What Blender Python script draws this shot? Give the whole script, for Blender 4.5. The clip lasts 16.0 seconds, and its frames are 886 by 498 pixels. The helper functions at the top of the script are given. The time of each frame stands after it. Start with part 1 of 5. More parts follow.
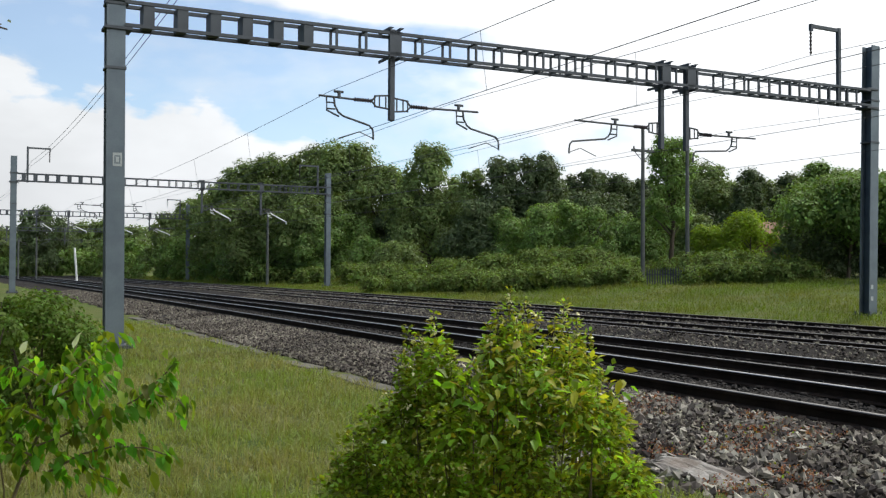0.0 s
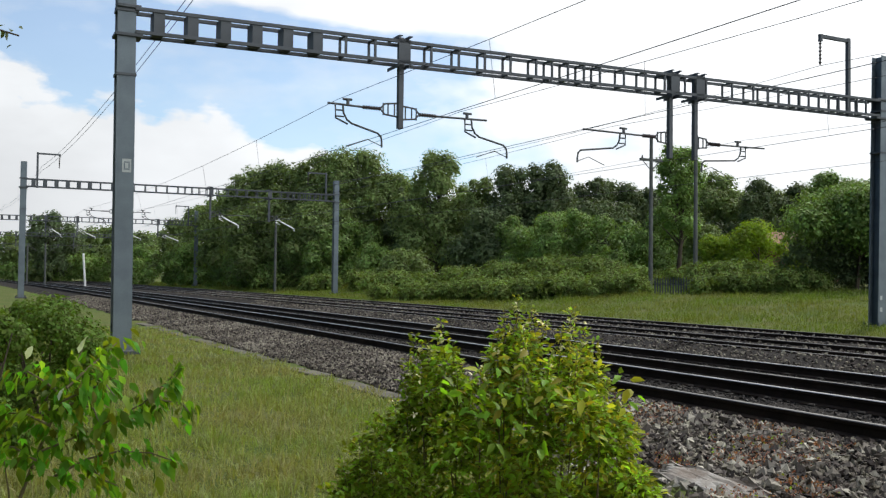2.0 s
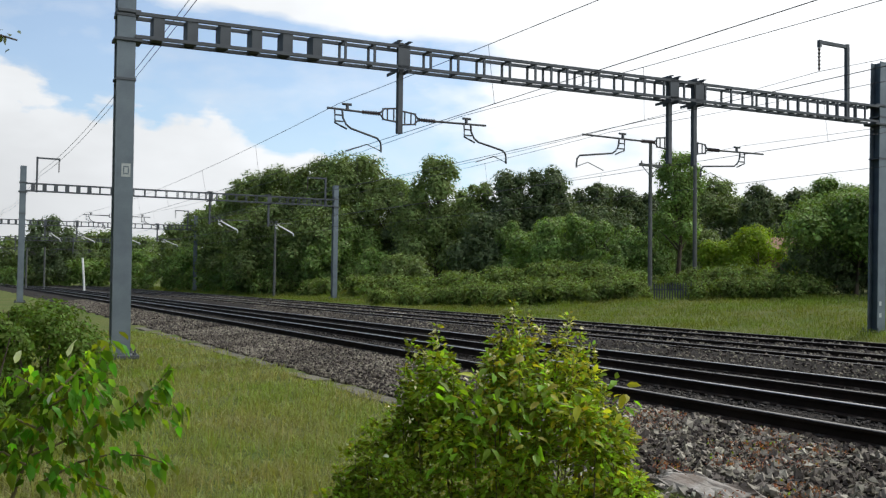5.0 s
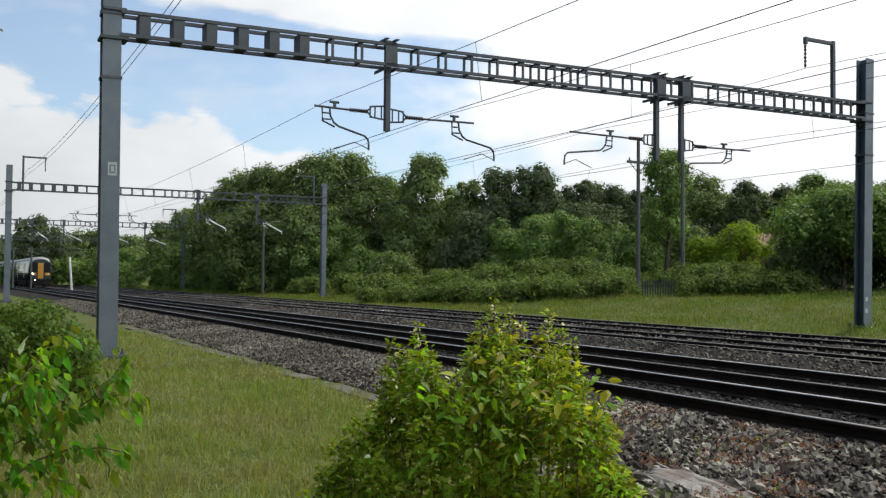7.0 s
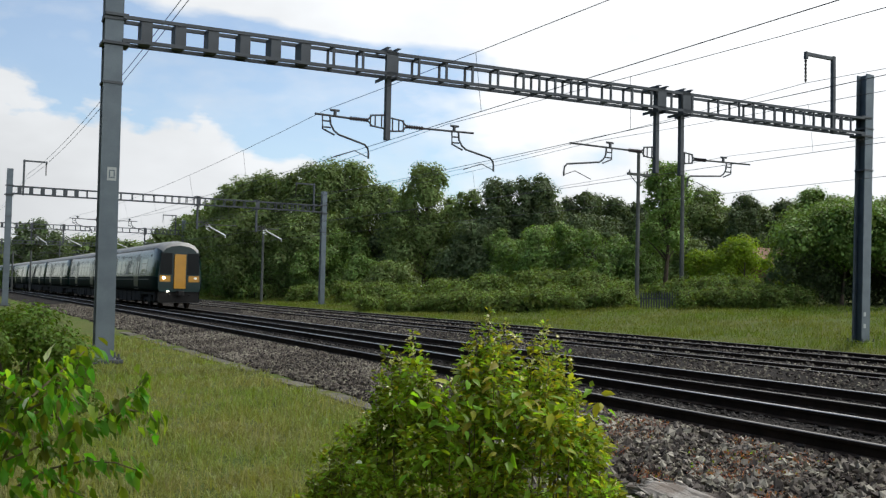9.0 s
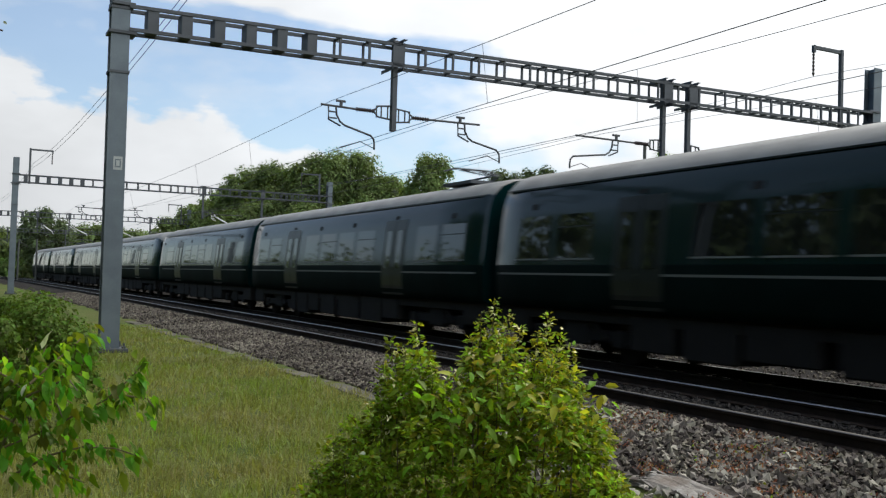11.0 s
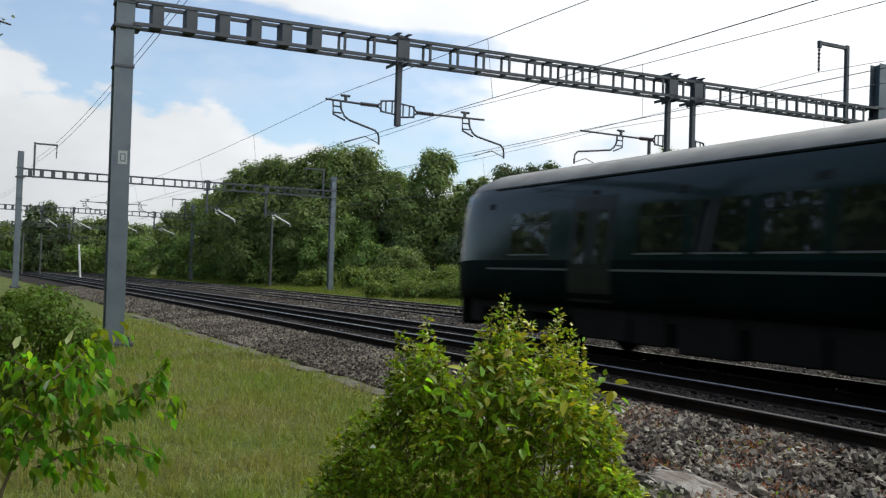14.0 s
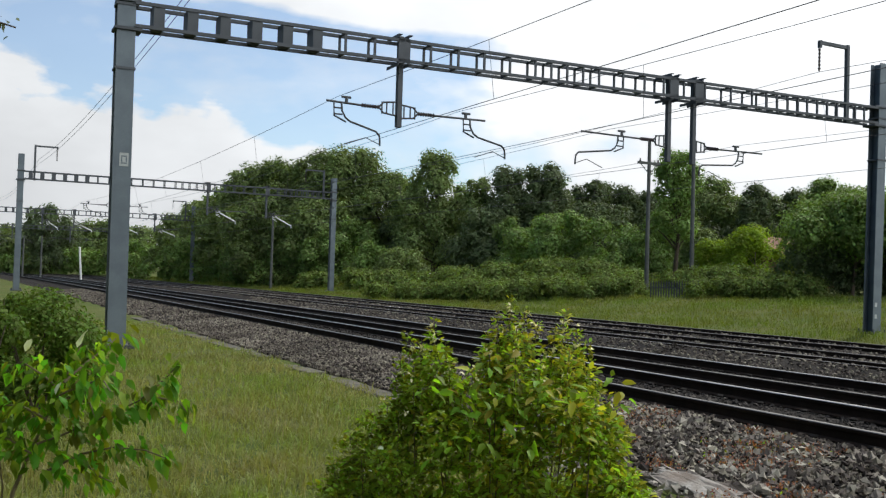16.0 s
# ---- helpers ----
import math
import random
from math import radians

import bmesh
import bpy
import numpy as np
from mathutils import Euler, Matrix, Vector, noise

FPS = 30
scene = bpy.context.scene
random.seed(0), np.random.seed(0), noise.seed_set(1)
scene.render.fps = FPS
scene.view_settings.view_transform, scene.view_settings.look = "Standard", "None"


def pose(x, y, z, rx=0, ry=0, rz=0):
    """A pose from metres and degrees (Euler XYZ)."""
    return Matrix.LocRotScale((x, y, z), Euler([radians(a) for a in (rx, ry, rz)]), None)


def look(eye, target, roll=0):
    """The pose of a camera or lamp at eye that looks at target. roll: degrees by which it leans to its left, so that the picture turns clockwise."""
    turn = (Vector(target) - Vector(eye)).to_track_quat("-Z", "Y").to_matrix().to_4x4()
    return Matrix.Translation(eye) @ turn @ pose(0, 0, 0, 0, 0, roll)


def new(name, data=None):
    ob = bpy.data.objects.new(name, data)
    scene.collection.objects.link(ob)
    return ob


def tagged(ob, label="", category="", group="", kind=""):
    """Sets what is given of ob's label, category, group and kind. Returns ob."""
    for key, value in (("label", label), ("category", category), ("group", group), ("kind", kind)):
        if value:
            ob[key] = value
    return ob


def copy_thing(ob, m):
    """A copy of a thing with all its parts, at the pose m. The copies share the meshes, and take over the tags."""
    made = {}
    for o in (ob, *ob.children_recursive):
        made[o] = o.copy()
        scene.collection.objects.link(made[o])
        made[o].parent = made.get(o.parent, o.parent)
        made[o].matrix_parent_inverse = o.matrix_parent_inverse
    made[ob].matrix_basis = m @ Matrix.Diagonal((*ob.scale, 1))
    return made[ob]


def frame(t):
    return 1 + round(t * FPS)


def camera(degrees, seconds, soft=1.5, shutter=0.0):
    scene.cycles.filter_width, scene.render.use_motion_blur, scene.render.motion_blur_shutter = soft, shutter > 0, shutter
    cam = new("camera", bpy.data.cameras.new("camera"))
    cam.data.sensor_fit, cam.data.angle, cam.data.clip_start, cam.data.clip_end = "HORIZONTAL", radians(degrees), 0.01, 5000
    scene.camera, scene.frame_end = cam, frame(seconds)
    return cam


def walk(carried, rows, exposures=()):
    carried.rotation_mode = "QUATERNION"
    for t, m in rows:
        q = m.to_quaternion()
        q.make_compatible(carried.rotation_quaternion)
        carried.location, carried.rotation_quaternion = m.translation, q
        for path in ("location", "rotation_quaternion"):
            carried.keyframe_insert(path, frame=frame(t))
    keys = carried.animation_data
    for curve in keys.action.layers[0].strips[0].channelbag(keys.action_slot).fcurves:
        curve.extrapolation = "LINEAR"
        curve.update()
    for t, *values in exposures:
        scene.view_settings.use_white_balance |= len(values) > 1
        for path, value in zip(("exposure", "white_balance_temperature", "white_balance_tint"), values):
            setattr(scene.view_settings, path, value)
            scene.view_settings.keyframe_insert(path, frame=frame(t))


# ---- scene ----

# ---------------------------------------------------------------- camera
cam = camera(50.4, 16.0, soft=1.3, shutter=0.2)
EYE = 1.332
walk(cam, [(t, pose(x, 0, EYE, rx, ry, rz)) for t, x, rx, ry, rz in (
    (0.0, -0.013, 91.21, -0.29, -0.23), (0.5, -0.013, 91.38, -0.35, -0.32), (1.0, -0.014, 91.22, -0.46, 0.02),
    (1.5, -0.014, 91.40, -0.61, 0.10), (2.0, -0.014, 91.69, -0.68, 0.22), (2.5, -0.013, 91.58, -0.53, 0.25),
    (3.0, -0.013, 91.65, -0.68, 0.28), (3.5, -0.013, 91.73, -0.94, 0.34), (4.0, -0.012, 91.88, -0.95, 0.34),
    (6.5, 0.006, 92.03, -0.32, -0.21), (7.0, 0.010, 91.86, -0.50, -0.48), (7.5, 0.020, 92.14, -0.73, -0.29),
    (8.0, 0.028, 91.91, -0.44, -0.57), (8.5, 0.037, 92.34, -0.95, -0.50), (9.0, 0.044, 92.44, -1.27, -0.52),
    (11.5, 0.038, 91.86, -1.73, -0.21), (12.0, 0.036, 92.06, -1.69, -0.21), (12.5, 0.034, 91.75, -1.50, 0.01),
    (13.0, 0.030, 91.79, -1.80, -0.07), (13.5, 0.027, 91.70, -1.89, 0.02), (14.0, 0.022, 91.61, -1.86, -0.03),
    (14.5, 0.006, 91.85, -1.70, -0.16), (15.0, 0.004, 91.90, -1.67, -0.26), (15.5, 0.002, 91.72, -1.51, -0.14),
    (16.0, 0.0, 91.67, -1.66, 0.0))],
     exposures=[(0.0, -0.55), (4.0, -0.57), (6.5, -0.68), (16.0, -0.68)])

# ---------------------------------------------------------------- world and sun
SUN_YAW, SUN_ELEV = -38.0, 52.0          # yaw to the left of ahead, degrees
sun_dir = Vector((-math.sin(radians(SUN_YAW)) * math.cos(radians(SUN_ELEV)),
                  math.cos(radians(SUN_YAW)) * math.cos(radians(SUN_ELEV)), math.sin(radians(SUN_ELEV))))
sun = new("sun", bpy.data.lights.new("sun", "SUN"))
sun.data.energy, sun.data.angle, sun.data.color = 4.2, radians(0.6), (1.0, 0.95, 0.86)
sun.matrix_world = look((0, 0, 60), Vector((0, 0, 60)) - sun_dir)


def build_world():
    world = bpy.data.worlds.new("sky")
    scene.world = world
    world.use_nodes = True
    nt = world.node_tree
    nt.nodes.clear()
    N, L = nt.nodes.new, nt.links.new
    out, bg = N("ShaderNodeOutputWorld"), N("ShaderNodeBackground")
    sky = N("ShaderNodeTexSky")
    sky.sky_type, sky.sun_disc = "NISHITA", False
    sky.sun_elevation, sky.sun_rotation = radians(SUN_ELEV), radians(-SUN_YAW)
    sky.air_density, sky.dust_density, sky.ozone_density = 1.0, 0.6, 1.6
    tc = N("ShaderNodeTexCoord")
    sep = N("ShaderNodeSeparateXYZ")
    L(tc.outputs["Generated"], sep.inputs[0])

    def m(op, a, b=None, c=None, clamp=False):
        n = N("ShaderNodeMath")
        n.operation, n.use_clamp = op, clamp
        for i, v in enumerate((a, b, c)):
            if v is None:
                continue
            if isinstance(v, (int, float)):
                n.inputs[i].default_value = v
            else:
                L(v, n.inputs[i])
        return n.outputs[0]

    # heaped clouds low down, thinner veils above
    mp = N("ShaderNodeMapping")
    mp.inputs["Scale"].default_value = (1.0, 1.0, 2.2)
    L(tc.outputs["Generated"], mp.inputs[0])
    n1 = N("ShaderNodeTexNoise")
    n1.inputs["Scale"].default_value, n1.inputs["Detail"].default_value, n1.inputs["Roughness"].default_value = 5.0, 9.0, 0.55
    L(mp.outputs[0], n1.inputs["Vector"])
    n2 = N("ShaderNodeTexNoise")
    n2.inputs["Scale"].default_value, n2.inputs["Detail"].default_value = 15.0, 6.0
    L(mp.outputs[0], n2.inputs["Vector"])
    az = m("ARCTAN2", sep.outputs[0], sep.outputs[1])      # right of ahead, radians
    el = m("ARCSINE", sep.outputs[2])
    # top of the low bank of cloud: high to the left, falling towards the middle
    side = m("MAXIMUM", az, -0.6)
    bank = m("SUBTRACT", m("ADD", 0.098, m("MULTIPLY", side, -0.235)), el)
    bank = m("ADD", m("MULTIPLY", bank, 9.0), m("MULTIPLY", m("SUBTRACT", n1.outputs["Fac"], 0.5), 0.7))
    bank = m("ADD", bank, m("MULTIPLY", m("SUBTRACT", n2.outputs["Fac"], 0.5), 1.25))
    bank = m("MULTIPLY_ADD", bank, 5.5, 0.5, clamp=True)
    ahead = m("MULTIPLY_ADD", az, 5.0, 3.55, clamp=True)      # the bank ends to the left, where the sky clears
    bank = m("MULTIPLY", bank, ahead)
    # bright overcast towards the sun's side
    veil = m("ADD", m("MULTIPLY", m("MINIMUM", az, 0.7), 4.6), m("MULTIPLY", el, 1.2))
    # a high sheet of cloud over the blue gap
    sheet = m("SUBTRACT", 1.0, m("DIVIDE", m("ABSOLUTE", m("SUBTRACT", el, 0.34)), 0.09))
    veil = m("ADD", veil, m("MULTIPLY", m("MAXIMUM", sheet, 0.0), m("MULTIPLY_ADD", m("MAXIMUM", az, -0.6), 6.0, 6.5)))
    veil = m("ADD", veil, m("MULTIPLY", m("SUBTRACT", n1.outputs["Fac"], 0.46), 4.2))
    veil = m("MULTIPLY_ADD", veil, 1.3, -0.12, clamp=True)
    wisp = m("MULTIPLY", m("SUBTRACT", n2.outputs["Fac"], 0.45), 1.8, clamp=True)
    mask = m("MAXIMUM", m("MAXIMUM", bank, veil), m("ADD", m("MULTIPLY", wisp, 0.5), 0.17))
    # light on the clouds: brighter tops, greyer where thick
    shade = m("MULTIPLY_ADD", n1.outputs["Fac"], 6.0, 7.8)
    shade = m("MULTIPLY", shade, m("MULTIPLY_ADD", el, 1.2, 0.80, clamp=True))
    shade = m("MULTIPLY", shade, m("MULTIPLY_ADD", az, 0.4, 1.06))
    cloud = N("ShaderNodeCombineXYZ")
    for i, k in enumerate((0.97, 1.0, 1.03)):
        L(m("MULTIPLY", shade, k), cloud.inputs[i])
    tint = N("ShaderNodeMix")
    tint.data_type, tint.blend_type = "RGBA", "MULTIPLY"
    tint.inputs["Factor"].default_value = 1.0
    L(sky.outputs[0], tint.inputs["A"])
    tint.inputs["B"].default_value = (1.36, 1.46, 1.50, 1)
    mix = N("ShaderNodeMix")
    mix.data_type = "RGBA"
    L(mask, mix.inputs["Factor"])
    L(tint.outputs["Result"], mix.inputs["A"])
    L(cloud.outputs[0], mix.inputs["B"])
    L(mix.outputs["Result"], bg.inputs[0])
    bg.inputs[1].default_value = 0.14
    L(bg.outputs[0], out.inputs[0])


build_world()

# ---------------------------------------------------------------- materials


def material(name, base, rough=0.6, metal=0.0, vary=0.25, scale=8.0, fine=60.0, bump=0.3, island=0.0, obj=0.0,
             second=None, amount=0.5, spec=0.4, translucent=0.0, coat=0.0, bump_dist=0.01):
    mat = bpy.data.materials.new(name)
    mat.use_nodes = True
    nt = mat.node_tree
    nt.nodes.clear()
    N, L = nt.nodes.new, nt.links.new
    out, bsdf = N("ShaderNodeOutputMaterial"), N("ShaderNodeBsdfPrincipled")
    tc = N("ShaderNodeTexCoord")
    big, small = N("ShaderNodeTexNoise"), N("ShaderNodeTexNoise")
    for n, s in ((big, scale), (small, fine)):
        n.inputs["Scale"].default_value, n.inputs["Detail"].default_value = s, 4.0
        L(tc.outputs["Object"], n.inputs["Vector"])
    ramp = N("ShaderNodeValToRGB")
    ramp.color_ramp.elements[0].position, ramp.color_ramp.elements[1].position = 0.5 - amount * 0.3, 0.5 + amount * 0.3
    b2 = second or tuple(c * (1 - vary) for c in base)
    ramp.color_ramp.elements[0].color, ramp.color_ramp.elements[1].color = (*base, 1), (*b2, 1)
    L(big.outputs["Fac"], ramp.inputs[0])
    hsv = N("ShaderNodeHueSaturation")
    L(ramp.outputs[0], hsv.inputs["Color"])

    def m(op, a, b):
        n = N("ShaderNodeMath")
        n.operation = op
        for i, v in enumerate((a, b)):
            if isinstance(v, (int, float)):
                n.inputs[i].default_value = v
            else:
                L(v, n.inputs[i])
        return n.outputs[0]

    val = m("ADD", m("MULTIPLY", m("SUBTRACT", small.outputs["Fac"], 0.5), 1.6 * vary), 1.0)
    if island:
        geo = N("ShaderNodeNewGeometry")
        val = m("MULTIPLY", val, m("ADD", m("MULTIPLY", geo.outputs["Random Per Island"], island), 1 - island / 2))
        L(m("ADD", m("MULTIPLY", geo.outputs["Random Per Island"], 0.05 * island), 0.5 - 0.025 * island), hsv.inputs["Hue"])
    if obj:
        info = N("ShaderNodeObjectInfo")
        val = m("MULTIPLY", val, m("ADD", m("MULTIPLY", info.outputs["Random"], obj), 1 - obj / 2))
    L(val, hsv.inputs["Value"])
    L(hsv.outputs[0], bsdf.inputs["Base Color"])
    bsdf.inputs["Roughness"].default_value, bsdf.inputs["Metallic"].default_value = rough, metal
    bsdf.inputs["Specular IOR Level"].default_value = spec
    bsdf.inputs["Coat Weight"].default_value = coat
    if bump:
        bp = N("ShaderNodeBump")
        bp.inputs["Strength"].default_value, bp.inputs["Distance"].default_value = bump, bump_dist
        L(small.outputs["Fac"], bp.inputs["Height"])
        L(bp.outputs[0], bsdf.inputs["Normal"])
    if translucent:
        tr, mx = N("ShaderNodeBsdfTranslucent"), N("ShaderNodeMixShader")
        warm = N("ShaderNodeMix")
        warm.data_type, warm.blend_type = "RGBA", "MULTIPLY"
        warm.inputs["Factor"].default_value = 1.0
        L(hsv.outputs[0], warm.inputs["A"])
        warm.inputs["B"].default_value = (1.7, 1.75, 0.6, 1)
        L(warm.outputs["Result"], tr.inputs[0])
        mx.inputs[0].default_value = translucent
        L(bsdf.outputs[0], mx.inputs[1])
        L(tr.outputs[0], mx.inputs[2])
        L(mx.outputs[0], out.inputs[0])
    else:
        L(bsdf.outputs[0], out.inputs[0])
    return mat


def glow(name, colour, strength):
    mat = bpy.data.materials.new(name)
    mat.use_nodes = True
    b = mat.node_tree.nodes["Principled BSDF"]
    b.inputs["Emission Color"].default_value, b.inputs["Emission Strength"].default_value = (*colour, 1), strength
    return mat


M = {
    "soil": material("soil_grass", (0.065, 0.095, 0.022), 0.95, vary=0.5, scale=0.8, fine=14, bump=0.8, second=(0.098, 0.105, 0.034), spec=0.1, bump_dist=0.05),
    "ballast": material("ballast_bed", (0.036, 0.033, 0.031), 0.95, vary=0.6, scale=1.2, fine=22, bump=1.0, second=(0.025, 0.023, 0.021), spec=0.05, bump_dist=0.05),
    "stone": material("ballast_stone", (0.150, 0.130, 0.108), 0.85, vary=0.35, scale=0.6, fine=30, bump=0.4, second=(0.064, 0.052, 0.043), island=1.9, spec=0.3),
    "pale_stone": material("pale_broken_stone", (0.26, 0.24, 0.21), 0.85, vary=0.35, scale=1.2, fine=30, bump=0.4, second=(0.085, 0.068, 0.056), island=1.7, spec=0.25),
    "oily": material("dark_ballast_stone", (0.032, 0.029, 0.027), 0.8, vary=0.4, scale=1.5, fine=30, bump=0.5, second=(0.06, 0.052, 0.046), island=0.7, spec=0.3),
    "rail": material("rusted_rail_side", (0.035, 0.024, 0.018), 0.85, vary=0.4, scale=3, fine=40, bump=0.3, spec=0.2),
    "rail_top": material("worn_rail_head", (0.42, 0.41, 0.40), 0.36, metal=1.0, vary=0.2, scale=2, fine=50, bump=0.05),
    "rail_dull": material("dull_rail_head", (0.17, 0.16, 0.15), 0.42, metal=1.0, vary=0.25, scale=2, fine=50, bump=0.05),
    "sleeper": material("dark_concrete_sleeper", (0.032, 0.028, 0.025), 0.95, vary=0.35, scale=3, fine=40, obj=0.4),
    "concrete": material("weathered_concrete", (0.115, 0.105, 0.082), 0.9, vary=0.35, scale=2.5, fine=45, bump=0.5, second=(0.07, 0.066, 0.048), obj=0.3),
    "steel": material("galvanised_steel", (0.135, 0.165, 0.185), 0.55, metal=0.35, vary=0.18, scale=2.2, fine=40, bump=0.08, second=(0.105, 0.13, 0.15)),
    "steel_dark": material("dull_boom_steel", (0.078, 0.087, 0.097), 0.6, metal=0.3, vary=0.2, scale=2, fine=40, bump=0.08),
    "tube": material("cantilever_tube", (0.08, 0.085, 0.09), 0.4, metal=0.6, vary=0.15, scale=4, fine=50, bump=0.05),
    "bright_tube": material("aluminium_tube", (0.75, 0.76, 0.76), 0.35, metal=0.6, vary=0.1, scale=4, fine=50, bump=0.03),
    "insulator": material("brown_insulator", (0.06, 0.045, 0.045), 0.35, vary=0.2, bump=0.0),
    "wire": material("copper_wire", (0.085, 0.08, 0.08), 0.5, metal=0.5, vary=0.1, bump=0.0),
    "bark": material("bark", (0.085, 0.066, 0.048), 0.95, vary=0.4, scale=4, fine=25, bump=0.6, bump_dist=0.03),
    "stem": material("green_stem", (0.13, 0.105, 0.05), 0.8, vary=0.3, scale=6, fine=40),
    "wood_pole": material("weathered_pole", (0.10, 0.107, 0.102), 0.9, vary=0.3, scale=3, fine=30),
    "leaf_oak": material("oak_foliage", (0.150, 0.205, 0.068), 0.65, vary=0.3, scale=0.5, fine=6, bump=0, island=0.8, obj=0.3, translucent=0.24, spec=0.2),
    "leaf_dark": material("dark_foliage", (0.090, 0.125, 0.056), 0.65, vary=0.3, scale=0.5, fine=6, bump=0, island=0.7, obj=0.3, translucent=0.20, spec=0.2),
    "leaf_mid": material("shrub_foliage", (0.150, 0.235, 0.060), 0.6, vary=0.3, scale=0.5, fine=6, bump=0, island=0.8, obj=0.25, translucent=0.24, spec=0.2),
    "leaf_lime": material("lime_foliage", (0.18, 0.26, 0.026), 0.6, vary=0.3, scale=0.5, fine=6, bump=0, island=0.6, translucent=0.36, spec=0.12),
    "leaf_bramble": material("bramble_foliage", (0.135, 0.185, 0.052), 0.75, vary=0.3, scale=0.5, fine=6, bump=0, island=1.1, translucent=0.26, spec=0.10),
    "leaf_haw": material("hedge_bush_leaf", (0.095, 0.155, 0.026), 0.6, vary=0.3, scale=2, fine=20, bump=0, island=0.9, translucent=0.28, spec=0.10),
    "leaf_bush": material("bush_leaf", (0.198, 0.275, 0.028), 0.5, vary=0.3, scale=3, fine=30, bump=0.1, island=1.4, translucent=0.52, spec=0.2),
    "leaf_tip": material("young_bronze_leaf", (0.34, 0.325, 0.035), 0.5, vary=0.3, scale=3, fine=30, bump=0.1, island=1.0, translucent=0.52, spec=0.2),
    "leaf_sapling": material("sapling_leaf", (0.088, 0.20, 0.016), 0.5, vary=0.25, scale=3, fine=30, bump=0.1, island=1.1, translucent=0.54, spec=0.15),
    "leaf_fan": material("broad_green_leaf", (0.17, 0.285, 0.022), 0.5, vary=0.25, scale=3, fine=30, bump=0.1, island=1.0, translucent=0.54, spec=0.2),
    "leaf_pale": material("pale_leaf_underside", (0.5, 0.55, 0.42), 0.5, vary=0.15, scale=3, fine=30, bump=0, island=0.4, translucent=0.3),
    "grass": material("grass_blade", (0.15, 0.20, 0.042), 0.65, vary=0.3, scale=0.5, fine=5, bump=0, second=(0.20, 0.195, 0.078), island=0.7, translucent=0.35, spec=0.3),
    "weed": material("dry_red_weed", (0.27, 0.105, 0.075), 0.8, vary=0.4, scale=2, fine=10, bump=0, island=0.8, translucent=0.35),
    "blossom": material("cream_bud", (0.72, 0.68, 0.42), 0.6, vary=0.15, bump=0, island=0.3, translucent=0.2),
    "body_green": material("glossy_green_coach_paint", (0.002, 0.019, 0.020), 0.12, vary=0.12, scale=1, fine=20, bump=0.02, spec=0.38),
    # matt copy of the coach green; stands in for dark reflections below the waist
    "body_low": material("dim_green_lower_panel", (0.003, 0.012, 0.011), 0.6, vary=0.35, scale=1.2, fine=14, bump=0.05, spec=0.04),
    "body_grey": material("dark_grey_door_paint", (0.020, 0.026, 0.026), 0.3, vary=0.15, scale=1.5, fine=20, bump=0.02, spec=0.25),
    "roof": material("dusty_grey_roof", (0.30, 0.30, 0.29), 0.6, vary=0.2, scale=1.5, fine=20, bump=0.08, second=(0.22, 0.22, 0.21)),
    "under": material("underframe_dirt", (0.011, 0.0105, 0.010), 0.85, vary=0.35, scale=3, fine=20, bump=0.3),
    "yellow": material("warning_yellow_paint", (0.47, 0.225, 0.008), 0.35, vary=0.12, scale=3, fine=25, bump=0.02, coat=0.3),
    "pale_line": material("pale_stripe", (0.17, 0.185, 0.18), 0.5, vary=0.15, bump=0),
    "plate_pale": material("pale_enamel_plate", (0.42, 0.45, 0.44), 0.5, vary=0.25, scale=6, fine=40, bump=0.05),
    "rubber": material("black_gangway_rubber", (0.015, 0.015, 0.016), 0.8, vary=0.3, bump=0.1),
    "lamp": glow("headlamp_glow", (1.0, 0.93, 0.78), 16.0),
    "lamp_dim": glow("dim_lamp_glow", (1.0, 0.75, 0.45), 0.35),
    "white_paint": material("white_paint", (0.8, 0.8, 0.78), 0.6, vary=0.15, scale=4, fine=30, bump=0.1),
    "brick": material("brick_wall", (0.25, 0.13, 0.09), 0.9, vary=0.3, scale=2, fine=12),
    "tile_roof": material("clay_roof", (0.22, 0.115, 0.075), 0.9, vary=0.35, scale=1.5, fine=9, bump=0.5),
}


def glass(name, tint):
    mat = bpy.data.materials.new(name)
    mat.use_nodes = True
    b = mat.node_tree.nodes["Principled BSDF"]
    b.inputs["Base Color"].default_value = (*tint, 1)
    b.inputs["Roughness"].default_value, b.inputs["Specular IOR Level"].default_value = 0.04, 0.8
    return mat


M["glass"] = glass("tinted_train_glass", (0.01, 0.012, 0.013))
M["windscreen"] = material("dark_windscreen", (0.008, 0.01, 0.011), 0.12, vary=0.1, bump=0, spec=0.1)

# ---------------------------------------------------------------- mesh helpers


def part(name, bm, mat, parent=None, label=""):
    me = bpy.data.meshes.new(name)
    if isinstance(bm, tuple):
        me.from_pydata(bm[0], [], bm[1])
    else:
        bm.to_mesh(me)
        bm.free()
    for m in (mat if isinstance(mat, (list, tuple)) else [mat]):
        me.materials.append(m)
    ob = new(name, me)
    if parent is not None:
        ob.parent = parent
    return tagged(ob, label) if label else ob


def shared(name, source, parent, m):
    """Another object on the mesh of source."""
    ob = new(name, source.data)
    ob.parent = parent
    ob.matrix_basis = m
    return ob


